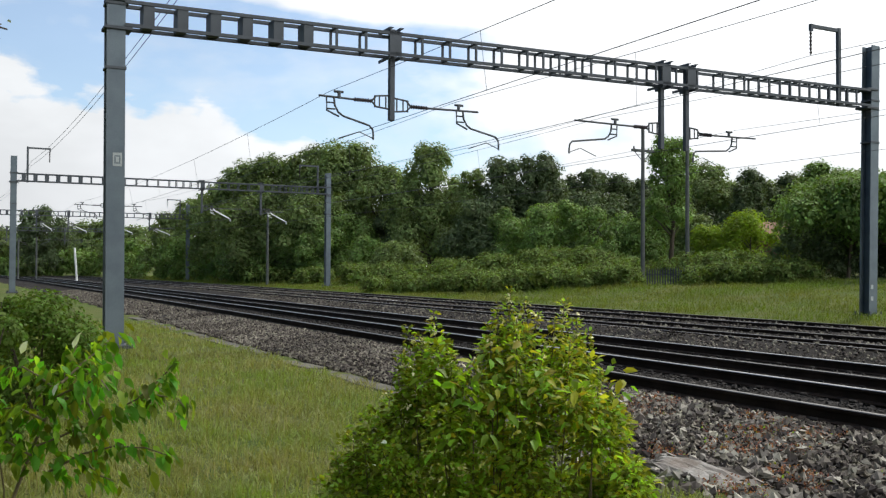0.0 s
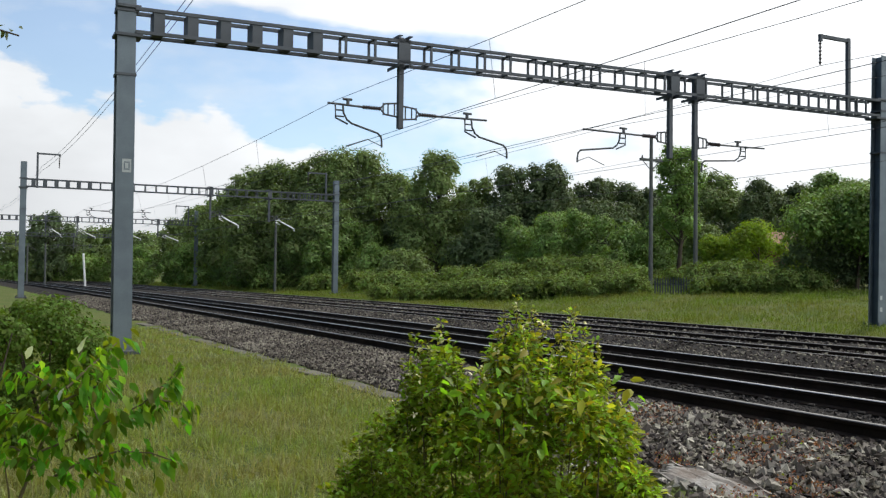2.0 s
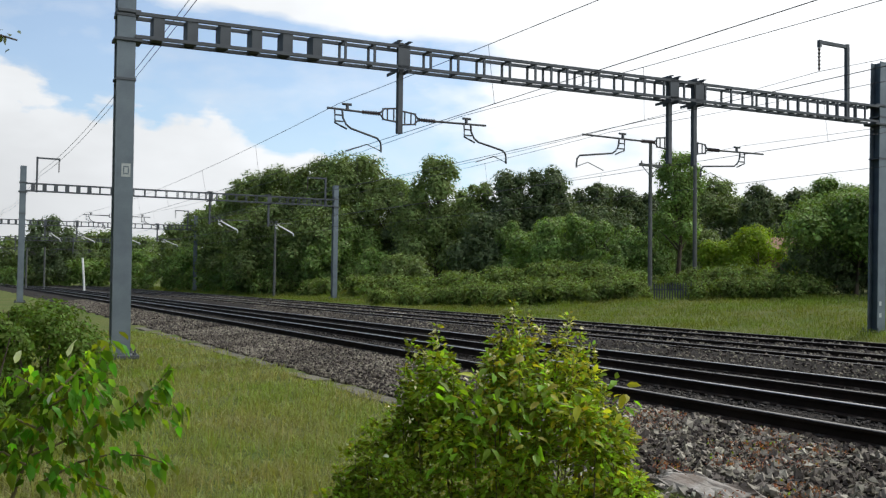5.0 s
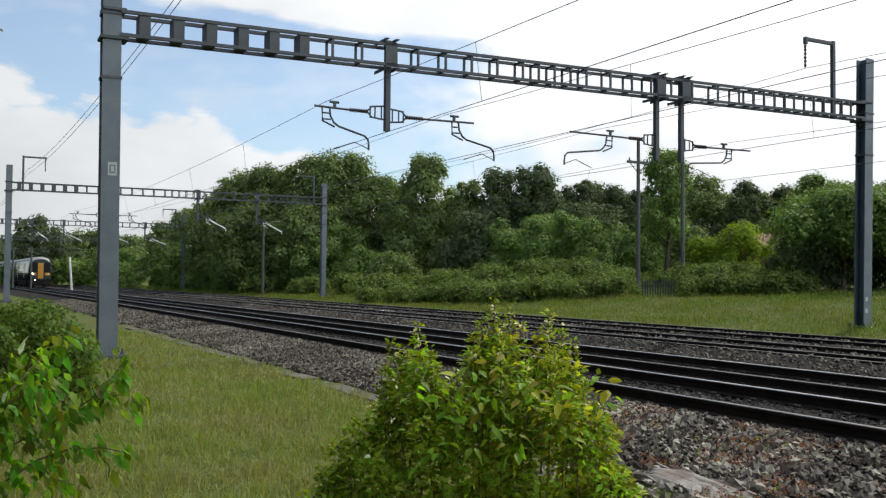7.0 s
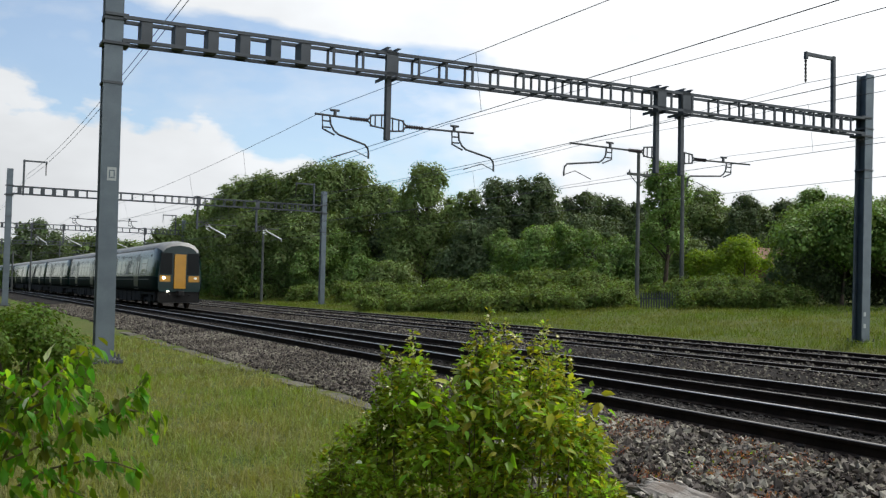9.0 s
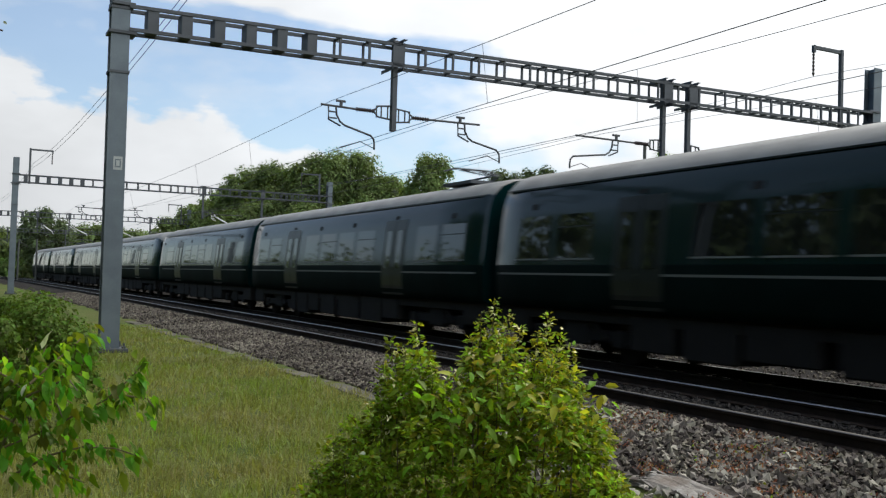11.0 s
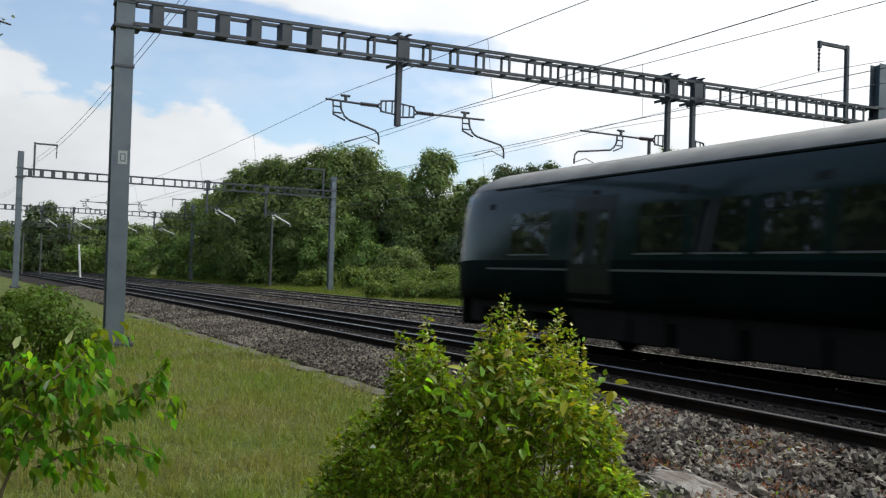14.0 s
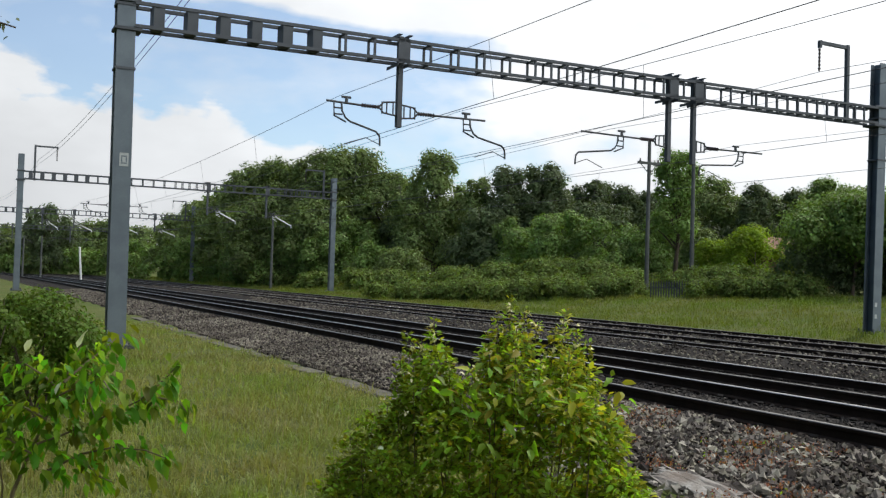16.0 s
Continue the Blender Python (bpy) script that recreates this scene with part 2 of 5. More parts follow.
def box(bm, x0, y0, z0, x1, y1, z1, bevel=0.0, mat=0):
    vs = [bm.verts.new(p) for p in ((x0, y0, z0), (x1, y0, z0), (x1, y1, z0), (x0, y1, z0),
                                    (x0, y0, z1), (x1, y0, z1), (x1, y1, z1), (x0, y1, z1))]
    fs = [bm.faces.new([vs[i] for i in q]) for q in ((3, 2, 1, 0), (4, 5, 6, 7), (0, 1, 5, 4), (1, 2, 6, 5), (2, 3, 7, 6), (3, 0, 4, 7))]
    for f in fs:
        f.material_index = mat
    if bevel:
        es = list({e for f in fs for e in f.edges})
        bmesh.ops.bevel(bm, geom=es, offset=bevel, segments=1, affect="EDGES")


def tube(bm, pts, r, n=8, r1=None, cap=True):
    """A round bar along points."""
    pts = [Vector(p) for p in pts]
    rings = []
    for i, p in enumerate(pts):
        d = (pts[min(i + 1, len(pts) - 1)] - pts[max(i - 1, 0)]).normalized()
        up = Vector((0, 0, 1)) if abs(d.z) < 0.9 else Vector((0, 1, 0))
        u = d.cross(up).normalized()
        v = d.cross(u)
        k = i / max(1, len(pts) - 1)
        rr = r if r1 is None else r + (r1 - r) * k
        rings.append([bm.verts.new(p + (u * math.cos(a) + v * math.sin(a)) * rr) for a in (2 * math.pi * j / n for j in range(n))])
    for a, b in zip(rings, rings[1:]):
        for j in range(n):
            bm.faces.new((a[j], a[(j + 1) % n], b[(j + 1) % n], b[j]))
    if cap:
        bm.faces.new(rings[0][::-1])
        bm.faces.new(rings[-1])


def empty(name, m=None):
    ob = new(name)
    ob.empty_display_size = 0.2
    if m is not None:
        ob.matrix_basis = m
    return ob


# ---------------------------------------------------------------- the line of the railway
HEAD, BEND, GX, GY = radians(27.299), 0.00027, -1.595, 21.49
TRACKS = ((0.0, 0.0), (3.35, -0.098), (7.493, -0.03), (10.989, -0.03))     # distance across, height of the rail head


def heading(s):
    return HEAD + BEND * s


def tk(s, lat, z=0.0):
    a = heading(s)
    return Vector((GX + (math.cos(a) - math.cos(HEAD)) / BEND + math.cos(a) * lat,
                   GY + (math.sin(a) - math.sin(HEAD)) / BEND + math.sin(a) * lat, z))


def tk_pose(s, lat, z=0.0, turn=0.0):
    p = tk(s, lat, z)
    return pose(p.x, p.y, p.z, 0, 0, math.degrees(heading(s)) + turn)


def along(x, y):
    """Distance along and across the railway of places in the plan (arrays)."""
    cx, cy = GX - math.cos(HEAD) / BEND, GY - math.sin(HEAD) / BEND
    r = np.hypot(x - cx, y - cy)
    a = np.arctan2(y - cy, x - cx)
    return (a - HEAD) / BEND, r - 1 / BEND


PROFILE_LAT = (-60, -12, -6.0, -3.3, -2.9, -2.75, -1.5, -1.2, 1.2, 2.1, 4.6, 5.6, 6.3, 12.3, 13.1, 13.6, 16.5, 21.0, 27.0, 40.0, 120.0)
PROFILE_Z = (-0.1, -0.30, -0.34, -0.36, -0.36, -0.34, -0.19, -0.175, -0.175, -0.27, -0.275, -0.22, -0.13, -0.13, -0.22, -0.22, -0.05, 0.5, 0.95, 1.3, 2.0)


def ground_z(x, y):
    _, lat = along(np.asarray(x, float), np.asarray(y, float))
    return np.interp(lat, PROFILE_LAT, PROFILE_Z)


def build_ground():
    near = np.concatenate([np.arange(-60, 100, 1.25)])
    far = np.array([-2500, -1200, -600, -320, -180, -110, -80])
    xs = np.concatenate([far, near, [120, 160, 230, 350, 600, 1200, 2500]])
    ys = np.concatenate([[-2500, -1200, -500, -200, -90], np.arange(-50, 130, 1.25), [145, 170, 210, 280, 400, 700, 1400, 2600]])
    X, Y = np.meshgrid(xs, ys)
    Z = ground_z(X, Y)
    rng = np.random.default_rng(3)
    Z = Z + np.where(np.abs(X) + np.abs(Y) < 300, rng.normal(0, 0.012, Z.shape), 0)
    _, lat = along(X, Y)
    Z = np.where((lat > -2.3) & (lat < 13.0), Z - 0.1, Z)
    co = np.stack([X, Y, Z], -1).reshape(-1, 3)
    w = len(xs)
    i = np.arange(len(ys) - 1)[:, None] * w + np.arange(w - 1)
    q = np.stack([i, i + 1, i + 1 + w, i + w], -1).reshape(-1, 4)
    ob = part("ground", (co.tolist(), q.tolist()), M["soil"])
    tagged(ob, "rough grassy ground beside and beyond the railway", "ground", kind="structure")
    for p in ob.data.polygons:
        p.use_smooth = True


def build_bed():
    lats = [-2.95, -2.75, -2.3, -1.9, -1.5, -1.2, -0.6, 0, 0.6, 1.2, 1.65, 2.1, 2.7, 3.35, 4, 4.6, 5.6, 6.3, 7, 7.5, 8.2, 9.2, 10.2, 11, 11.7, 12.3, 13.1, 13.5]
    ss = np.concatenate([np.arange(-60, 60, 0.6), np.arange(60, 420, 4.0)])
    rng = np.random.default_rng(5)
    vs, fs = [], []
    for s in ss:
        for k, l in enumerate(lats):
            z = float(np.interp(l, PROFILE_LAT, PROFILE_Z)) + (rng.normal(0, 0.012) if 0 < k < len(lats) - 1 else -0.05) + (0.03 if l < -1.7 or l > 12.4 else 0)
            vs.append(tk(s, l, z))
    n = len(lats)
    for i in range(len(ss) - 1):
        for k in range(n - 1):
            a = i * n + k
            fs.append((a, a + 1, a + 1 + n, a + n))
    ob = part("ballast_bed", (vs, fs), M["ballast"])
    tagged(ob, "grey crushed stone ballast under four railway tracks", "ballast", kind="structure")


RAIL_SECTION = ((-0.07, -0.159), (0.07, -0.159), (0.07, -0.148), (0.012, -0.128), (0.010, -0.05), (0.035, -0.036), (0.036, -0.008), (0.028, 0.0),
                (-0.028, 0.0), (-0.036, -0.008), (-0.035, -0.036), (-0.010, -0.05), (-0.012, -0.128), (-0.07, -0.148))


def rail_mesh(lat, z):
    ss = np.concatenate([np.arange(-70, 70, 2.0), np.arange(70, 420, 8.0)])
    bm = bmesh.new()
    prev = None
    for s in ss:
        ring = [bm.verts.new(tk(s, lat + x, z + h)) for x, h in RAIL_SECTION]
        if prev:
            for j in range(len(ring)):
                f = bm.faces.new((prev[j], prev[(j + 1) % len(ring)], ring[(j + 1) % len(ring)], ring[j]))
                f.material_index = 1 if j in (6, 7, 8) else 0
        prev = ring
    return bm


def sleeper_mesh():
    bm = bmesh.new()
    box(bm, -1.25, -0.13, -0.2, 1.25, 0.13, 0.0, 0.018)
    for x in (-0.7175, 0.7175):
        box(bm, x - 0.16, -0.085, 0.0, x + 0.16, 0.085, 0.018, 0.0)
        for k in (-1, 1):
            box(bm, x + k * 0.095 - 0.03, -0.05, 0.018, x + k * 0.095 + 0.03, 0.05, 0.052, 0.012)
    return bm


def build_tracks():
    first = None
    for lat, z in TRACKS:
        track = empty("railway_track")
        tagged(track, "railway track with worn steel rails on dark concrete sleepers in ballast", "railway track", group="four parallel tracks")
        # near-side heads get a darker metal: their weaker reflection put into colour
        for side, mats in ((-0.7525, ("rail", "rail_dull")), (0.7525, ("rail", "rail_top" if lat < 5 else "rail_dull"))):
            part("rail", rail_mesh(lat + side, z), [M[mats[0]], M[mats[1]]], track)
        for i in range(74):
            m = tk_pose(-16 + 0.7 * i, lat, z - 0.178)
            if first is None:
                first = part("sleeper", sleeper_mesh(), M["sleeper"], track)
                first.matrix_basis = m
            else:
                shared("sleeper", first, track, m)
    # a spare rail left lying between the third and fourth lines of rails
    spare = part("spare_rail", rail_spare(6.55, -0.09, -18, 24), [M["rail"], M["rail_dull"]])
    tagged(spare, "rusty spare rail lying in the ballast between tracks", "rail")


def rail_spare(lat, z, s0, s1):
    bm = bmesh.new()
    prev = None
    for s in np.arange(s0, s1, 2.0):
        ring = [bm.verts.new(tk(s, lat + x, z + h)) for x, h in RAIL_SECTION]
        if prev:
            for j in range(len(ring)):
                f = bm.faces.new((prev[j], prev[(j + 1) % len(ring)], ring[(j + 1) % len(ring)], ring[j]))
                f.material_index = 1 if j in (6, 7, 8) else 0
        prev = ring
    return bm


def stones(name, n, s_range, lat_of, size, mat, seed, label, squash=0.88, lift=0.0):
    """Loose broken stones as one heap: eight-sided lumps with uneven corners."""
    rng = np.random.default_rng(seed)
    s = rng.uniform(*s_range, n)
    lat = lat_of(rng, n)
    a = HEAD + BEND * s
    x = GX + (np.cos(a) - math.cos(HEAD)) / BEND + np.cos(a) * lat
    y = GY + (np.sin(a) - math.sin(HEAD)) / BEND + np.sin(a) * lat
    z = np.interp(lat, PROFILE_LAT, PROFILE_Z) + lift + rng.uniform(-0.012, 0.02, n)
    base = np.array([[1, 0, 0], [-1, 0, 0], [0, 1, 0], [0, -1, 0], [0, 0, 1], [0, 0, -1]], float)
    tri = np.array([[0, 2, 4], [2, 1, 4], [1, 3, 4], [3, 0, 4], [2, 0, 5], [1, 2, 5], [3, 1, 5], [0, 3, 5]])
    r = rng.uniform(size[0], size[1], n)
    v = base[None] * rng.uniform(0.55, 1.25, (n, 6, 1)) + rng.normal(0, 0.22, (n, 6, 3))
    v *= r[:, None, None]
    v[:, :, 2] *= squash
    q = rng.uniform(0, 2 * math.pi, n)
    c, sn = np.cos(q)[:, None], np.sin(q)[:, None]
    tilt = rng.normal(0, 0.5, n)[:, None]
    vx, vy, vz = v[..., 0], v[..., 1], v[..., 2]
    vy, vz = vy * np.cos(tilt) - vz * np.sin(tilt), vy * np.sin(tilt) + vz * np.cos(tilt)
    vx, vy = vx * c - vy * sn, vx * sn + vy * c
    co = np.stack([vx + x[:, None], vy + y[:, None], vz + z[:, None]], -1).reshape(-1, 3)
    fs = (tri[None] + 6 * np.arange(n)[:, None, None]).reshape(-1, 3)
    ob = mesh_arrays(name, co, fs, mat, flat=True)
    return tagged(ob, label, "ballast", kind="stuff")


def mesh_arrays(name, co, faces, mats, index=None, parent=None, flat=False):
    me = bpy.data.meshes.new(name)
    n = faces.shape[1]
    me.vertices.add(len(co))
    me.vertices.foreach_set("co", np.ascontiguousarray(co, dtype=np.float32).ravel())
    me.loops.add(faces.size)
    me.loops.foreach_set("vertex_index", np.ascontiguousarray(faces, dtype=np.int32).ravel())
    me.polygons.add(len(faces))
    me.polygons.foreach_set("loop_start", np.arange(0, faces.size, n, dtype=np.int32))
    for m in (mats if isinstance(mats, (list, tuple)) else [mats]):
        me.materials.append(m)
    if index is not None:
        me.polygons.foreach_set("material_index", np.ascontiguousarray(index, dtype=np.int32))
    if flat:
        me.polygons.foreach_set("use_smooth", np.zeros(len(faces), dtype=bool))
    me.update(calc_edges=True)
    me.validate()
    ob = new(name, me)
    if parent is not None:
        ob.parent = parent
    return ob


build_ground()
build_bed()
build_tracks()

# ---------------------------------------------------------------- overhead line gantries


def mast_mesh(h, w=0.36, d=0.36):
    """A broad-flanged column, flanges across the line."""
    bm = bmesh.new()
    t, c = 0.03, 0.015
    ring = [(-w / 2, -d / 2), (w / 2, -d / 2), (w / 2, -d / 2 + t), (c, -d / 2 + t), (c, d / 2 - t), (w / 2, d / 2 - t),
            (w / 2, d / 2), (-w / 2, d / 2), (-w / 2, d / 2 - t), (-c, d / 2 - t), (-c, -d / 2 + t), (-w / 2, -d / 2 + t)]
    lo, hi = [bm.verts.new((x, y, 0)) for x, y in ring], [bm.verts.new((x, y, h)) for x, y in ring]
    for k in range(12):
        bm.faces.new((lo[k], lo[(k + 1) % 12], hi[(k + 1) % 12], hi[k]))
    bm.faces.new(hi)
    bm.faces.new(lo[::-1])
    return bm


def base_mesh():
    bm = bmesh.new()
    box(bm, -0.34, -0.34, -0.05, 0.34, 0.34, 0.03, 0.01)
    for x in (-0.26, 0.26):
        for y in (-0.26, 0.26):
            tube(bm, [(x, y, 0.03), (x, y, 0.14)], 0.022, 6)
            tube(bm, [(x, y, 0.03), (x, y, 0.07)], 0.045, 6)
    return bm


def insulator_mesh(p, q, r=0.055, n=7):
    """A ribbed rod between two places."""
    bm = bmesh.new()
    p, q = Vector(p), Vector(q)
    tube(bm, [p, q], r * 0.45, 8)
    for i in range(n):
        a, b = p.lerp(q, (i + 0.2) / n), p.lerp(q, (i + 0.75) / n)
        tube(bm, [a, b], r, 10, r * 0.55)
    return bm


def hook_points(x0, z0, x1, z1, side):
    """The line of a registration arm: down from the bar, a long slope and a short drop."""
    pts = [(x0, 0, z0), (x0 + side * 0.02, 0, z0 - 0.18), (x0 + side * 0.10, 0, z0 - 0.32), (x0 + side * 0.22, 0, z0 - 0.40)]
    zs, ze = z0 - 0.40, z1 + 0.32
    xe = x1 - side * 0.10
    for k in (0.33, 0.66, 1.0):
        pts.append((x0 + side * 0.22 + (xe - x0 - side * 0.22) * k, 0, zs + (ze - zs) * k))
    pts += [(x1 - side * 0.02, 0, z1 + 0.24), (x1, 0, z1 + 0.12), (x1, 0, z1)]
    return pts


def cantilever(parent, x_post, x_end, x_hook, x_drop, z, z_drop, mat, arm_mat):
    """Bar, insulator, bracket and registration arm on one side of a drop tube."""
    side = 1 if x_end > x_post else -1
    xi0, xi1 = x_post + side * 0.50, x_post + side * 0.95
    bm = bmesh.new()
    for zz in (-0.16, 0.17):
        tube(bm, [(x_post, 0, z + zz), (x_post + side * 0.38, 0, z + zz * 0.75), (xi0, 0, z)], 0.022, 8)
    for k in (0.14, 0.3, 0.42):
        tube(bm, [(x_post + side * k, 0, z - 0.14), (x_post + side * k, 0, z + 0.14)], 0.02, 6)
    part("bracket_frame", bm, mat, parent)
    part("insulator", insulator_mesh((xi0, 0, z), (xi1, 0, z)), M["insulator"], parent, "ribbed brown insulator")
    bm = bmesh.new()
    tube(bm, [(xi1, 0, z), (x_end, 0, z + 0.02)], 0.026, 8)
    tube(bm, [(x_hook - side * 0.12, 0, z), (x_hook - side * 0.12, 0, z + 0.16)], 0.04, 8)
    tube(bm, [(x_hook - side * 0.22, 0, z + 0.14), (x_hook, 0, z + 0.14)], 0.03, 8)
    part("cantilever_bar", bm, mat, parent)
    back = -1 if x_drop < x_hook else 1
    bm = bmesh.new()
    if arm_mat is M["bright_tube"]:
        tube(bm, [(x_hook, 0, z), (x_hook + back * 0.12, 0, z - 0.16), (x_drop, 0, z_drop + 0.16), (x_drop, 0, z_drop)], 0.045, 8)
    else:
        tube(bm, hook_points(x_hook, z, x_drop, z_drop, back), 0.025, 8)
    tube(bm, [(x_hook - back * 0.18, 0, z), (x_hook - back * 0.17, 0, z - 0.3), (x_hook + back * 0.12, 0, z - 0.42)], 0.022, 6)
    for k in (0.12, 0.26):
        tube(bm, [(x_hook - back * 0.18, 0, z - k), (x_hook + back * 0.03, 0, z - k)], 0.02, 6)
    part("registration_arm", bm, arm_mat, parent)
    bm = bmesh.new()
    tube(bm, [(x_drop, 0, z_drop + 0.03), (x_drop - back * 0.35, 0, z_drop + 0.16), (x_drop - back * 0.85, 0, z_drop - 0.02)], 0.012, 6)
    part("steady_arm", bm, M["wire"], parent)


def gantry(s, left, right, boom_l, boom_r, mast_z, posts, arms, earth, bright=(), label="", rake=(0.0, 0.0)):
    g = empty("overhead_line_gantry", tk_pose(s, 0, 0))
    tagged(g, label or "grey steel lattice gantry carrying overhead wires across four tracks", "gantry", group="gantries over the railway")
    steel = M["steel"]
    for x, zb, rk in ((left, mast_z[0], rake[0]), (right, mast_z[1], rake[1])):
        mt = part("mast", mast_mesh(8.35 - zb), steel, g)
        mt.matrix_basis = pose(x, 0, zb, 0, rk, 0)
        part("base_plate", base_mesh(), M["steel_dark"], mt)
        for zc in (5.3, 6.6):
            bm = bmesh.new()
            box(bm, -0.20, -0.20, zc - zb, 0.20, 0.20, zc - zb + 0.05)
            part("collar", bm, M["steel_dark"], mt)
    span = right - left

    def bz(x):
        return boom_l + (boom_r - boom_l) * (x - left) / span

    tilt = math.degrees(math.atan2(boom_r - boom_l, span))
    H, W = 0.54, 0.40
    bm = bmesh.new()
    box(bm, 0.12, -0.035, 0, span - 0.12, 0.035, 0.045)
    box(bm, 0.12, -0.035, 0.045, span - 0.12, -0.022, 0.07)
    chord = None
    for y in (-W / 2, W / 2):
        for z in (0, H - 0.07):
            m = pose(left, y, boom_l + z, 0, -tilt, 0)
            if chord is None:
                chord = part("boom_chord", bm, M["steel_dark"], g)
                chord.matrix_basis = m
            else:
                shared("boom_chord", chord, g, m)
    plate = thin = None
    plates = [left + 0.59 + 0.68 * i for i in range(6)]
    # single battens along the middle, closer together in two stretches
    battens = [left + d for d in (4.65, 5.36, 6.78, 7.51, 8.22, 8.94, 9.68, 10.15, 10.63, 11.12, 11.62, 12.39, 13.10, 13.75, 14.45, 15.2,
                                  16.15, 16.95, 17.5, 17.92, 18.34, 18.77, 19.15, 19.57, 19.99, 20.41, 20.8, 21.2, 21.6) if left + d < right - 0.5]
    for x in plates:
        if plate is None:
            bm = bmesh.new()
            box(bm, -0.11, -W / 2 - 0.012, 0.03, 0.11, W / 2 + 0.012, H - 0.03)
            plate = part("boom_plate", bm, M["steel_dark"], g)
            plate.matrix_basis = pose(x, 0, bz(x))
        else:
            shared("boom_plate", plate, g, pose(x, 0, bz(x)))
    for x in battens:
        if thin is None:
            bm = bmesh.new()
            o, n_, e = (W / 2 + 0.012, H - 0.03), (W / 2 - 0.03, H - 0.065), 0.027
            rings = []
            for dx in (-e, e):
                rings.append(([bm.verts.new((dx, y, z)) for y, z in ((-o[0], 0.03), (o[0], 0.03), (o[0], o[1]), (-o[0], o[1]))],
                              [bm.verts.new((dx, y, z)) for y, z in ((-n_[0], 0.065), (n_[0], 0.065), (n_[0], n_[1]), (-n_[0], n_[1]))]))
            for k in range(4):
                q = (k + 1) % 4
                bm.faces.new((rings[0][0][k], rings[0][0][q], rings[1][0][q], rings[1][0][k]))
                bm.faces.new((rings[0][1][q], rings[0][1][k], rings[1][1][k], rings[1][1][q]))
                for r in rings:
                    bm.faces.new((r[0][k], r[0][q], r[1][q], r[1][k]))
            thin = part("boom_batten", bm, M["steel_dark"], g)
            thin.matrix_basis = pose(x, 0, bz(x))
        else:
            shared("boom_batten", thin, g, pose(x, 0, bz(x)))
    # end brackets on the masts
    for x in (left, right):
        for q in ((0.27, -0.07, 0.0), (0.23, H - 0.03, H + 0.04)):
            bm = bmesh.new()
            box(bm, -q[0], -0.23, q[1], q[0], 0.23, q[2], 0.01)
            b = part("boom_bracket", bm, M["steel_dark"], g)
            b.matrix_basis = pose(x, 0, bz(x))
    cleat = None
    for x, z in posts:
        bm = bmesh.new()
        box(bm, -0.065, -0.065, z, 0.065, 0.065, bz(x) + H + 0.1, 0.01)
        d = part("drop_tube", bm, M["steel_dark"], g)
        d.matrix_basis = pose(x, 0, 0)
        bm = bmesh.new()
        box(bm, -0.15, -W / 2 - 0.035, -0.02, 0.15, -W / 2 - 0.018, H + 0.01)
        d = part("face_plate", bm, M["steel_dark"], g)
        d.matrix_basis = pose(x, 0, bz(x))
        # angle cleats above and below the boom, running back across it
        for dx in (-0.13, 0.13):
            for dz in (-0.11, H + 0.012):
                m = pose(x + dx, 0, bz(x) + dz)
                if cleat is None:
                    bm = bmesh.new()
                    sect = ((-0.05, 0.0), (-0.035, 0.0), (-0.035, 0.06), (0.05, 0.06), (0.05, 0.075), (-0.05, 0.075))
                    ends = [[bm.verts.new((cx, yy, cz)) for cx, cz in sect] for yy in (-W / 2 - 0.1, W / 2 + 0.16)]
                    for k in range(6):
                        bm.faces.new((ends[0][k], ends[0][(k + 1) % 6], ends[1][(k + 1) % 6], ends[1][k]))
                    bm.faces.new(ends[0][::-1])
                    bm.faces.new(ends[1])
                    cleat = part("angle_cleat", bm, M["steel_dark"], g)
                    cleat.matrix_basis = m
                else:
                    shared("angle_cleat", cleat, g, m)
    for a in arms:
        cantilever(g, *a, M["tube"], M["tube"])
    for a in bright:
        cantilever(g, *a, M["tube"], M["bright_tube"])
    for x, top, reach in earth:
        bm = bmesh.new()
        box(bm, x - 0.06, -0.06, bz(x) - 0.05, x + 0.06, 0.06, top, 0.01)
        box(bm, min(x, x + reach), -0.045, top - 0.13, max(x, x + reach), 0.045, top - 0.03)
        box(bm, x + reach - 0.03, -0.05, top - 0.24, x + reach + 0.06, 0.05, top - 0.02)
        part("earth_wire_post", bm, M["steel_dark"], g)
        part("insulator", insulator_mesh((x + reach, 0, top - 0.26), (x + reach, 0, top - 0.95), 0.05, 6), M["insulator"], g, "hanging ribbed insulator")
    return g


ARMS = ((0.51, -1.26, -0.9, 0.06, 5.17, 4.28), (0.51, 2.82, 2.4, 3.40, 5.12, 4.25),
        (8.52, 5.67, 6.85, 5.50, 5.15, 4.30), (9.40, 12.0, 11.1, 9.65, 5.10, 4.30))
g1 = gantry(0.0, -5.57, 16.75, 6.16, 6.42, (-0.24, -0.05), ((0.51, 4.75), (8.52, 4.6), (9.40, 4.6)), ARMS, ((15.47, 8.75, -1.2),),
            rake=(-0.35, 1.3), label="grey steel lattice gantry with solid plates beside grassy ground")
bm = bmesh.new()
box(bm, -0.075, -0.19, 3.35, 0.10, -0.184, 3.62)
sign = part("number_plate", bm, M["plate_pale"], g1, "small pale plate with a dark worn mark")
sign.matrix_basis = pose(-5.57, 0, 0)
bm = bmesh.new()
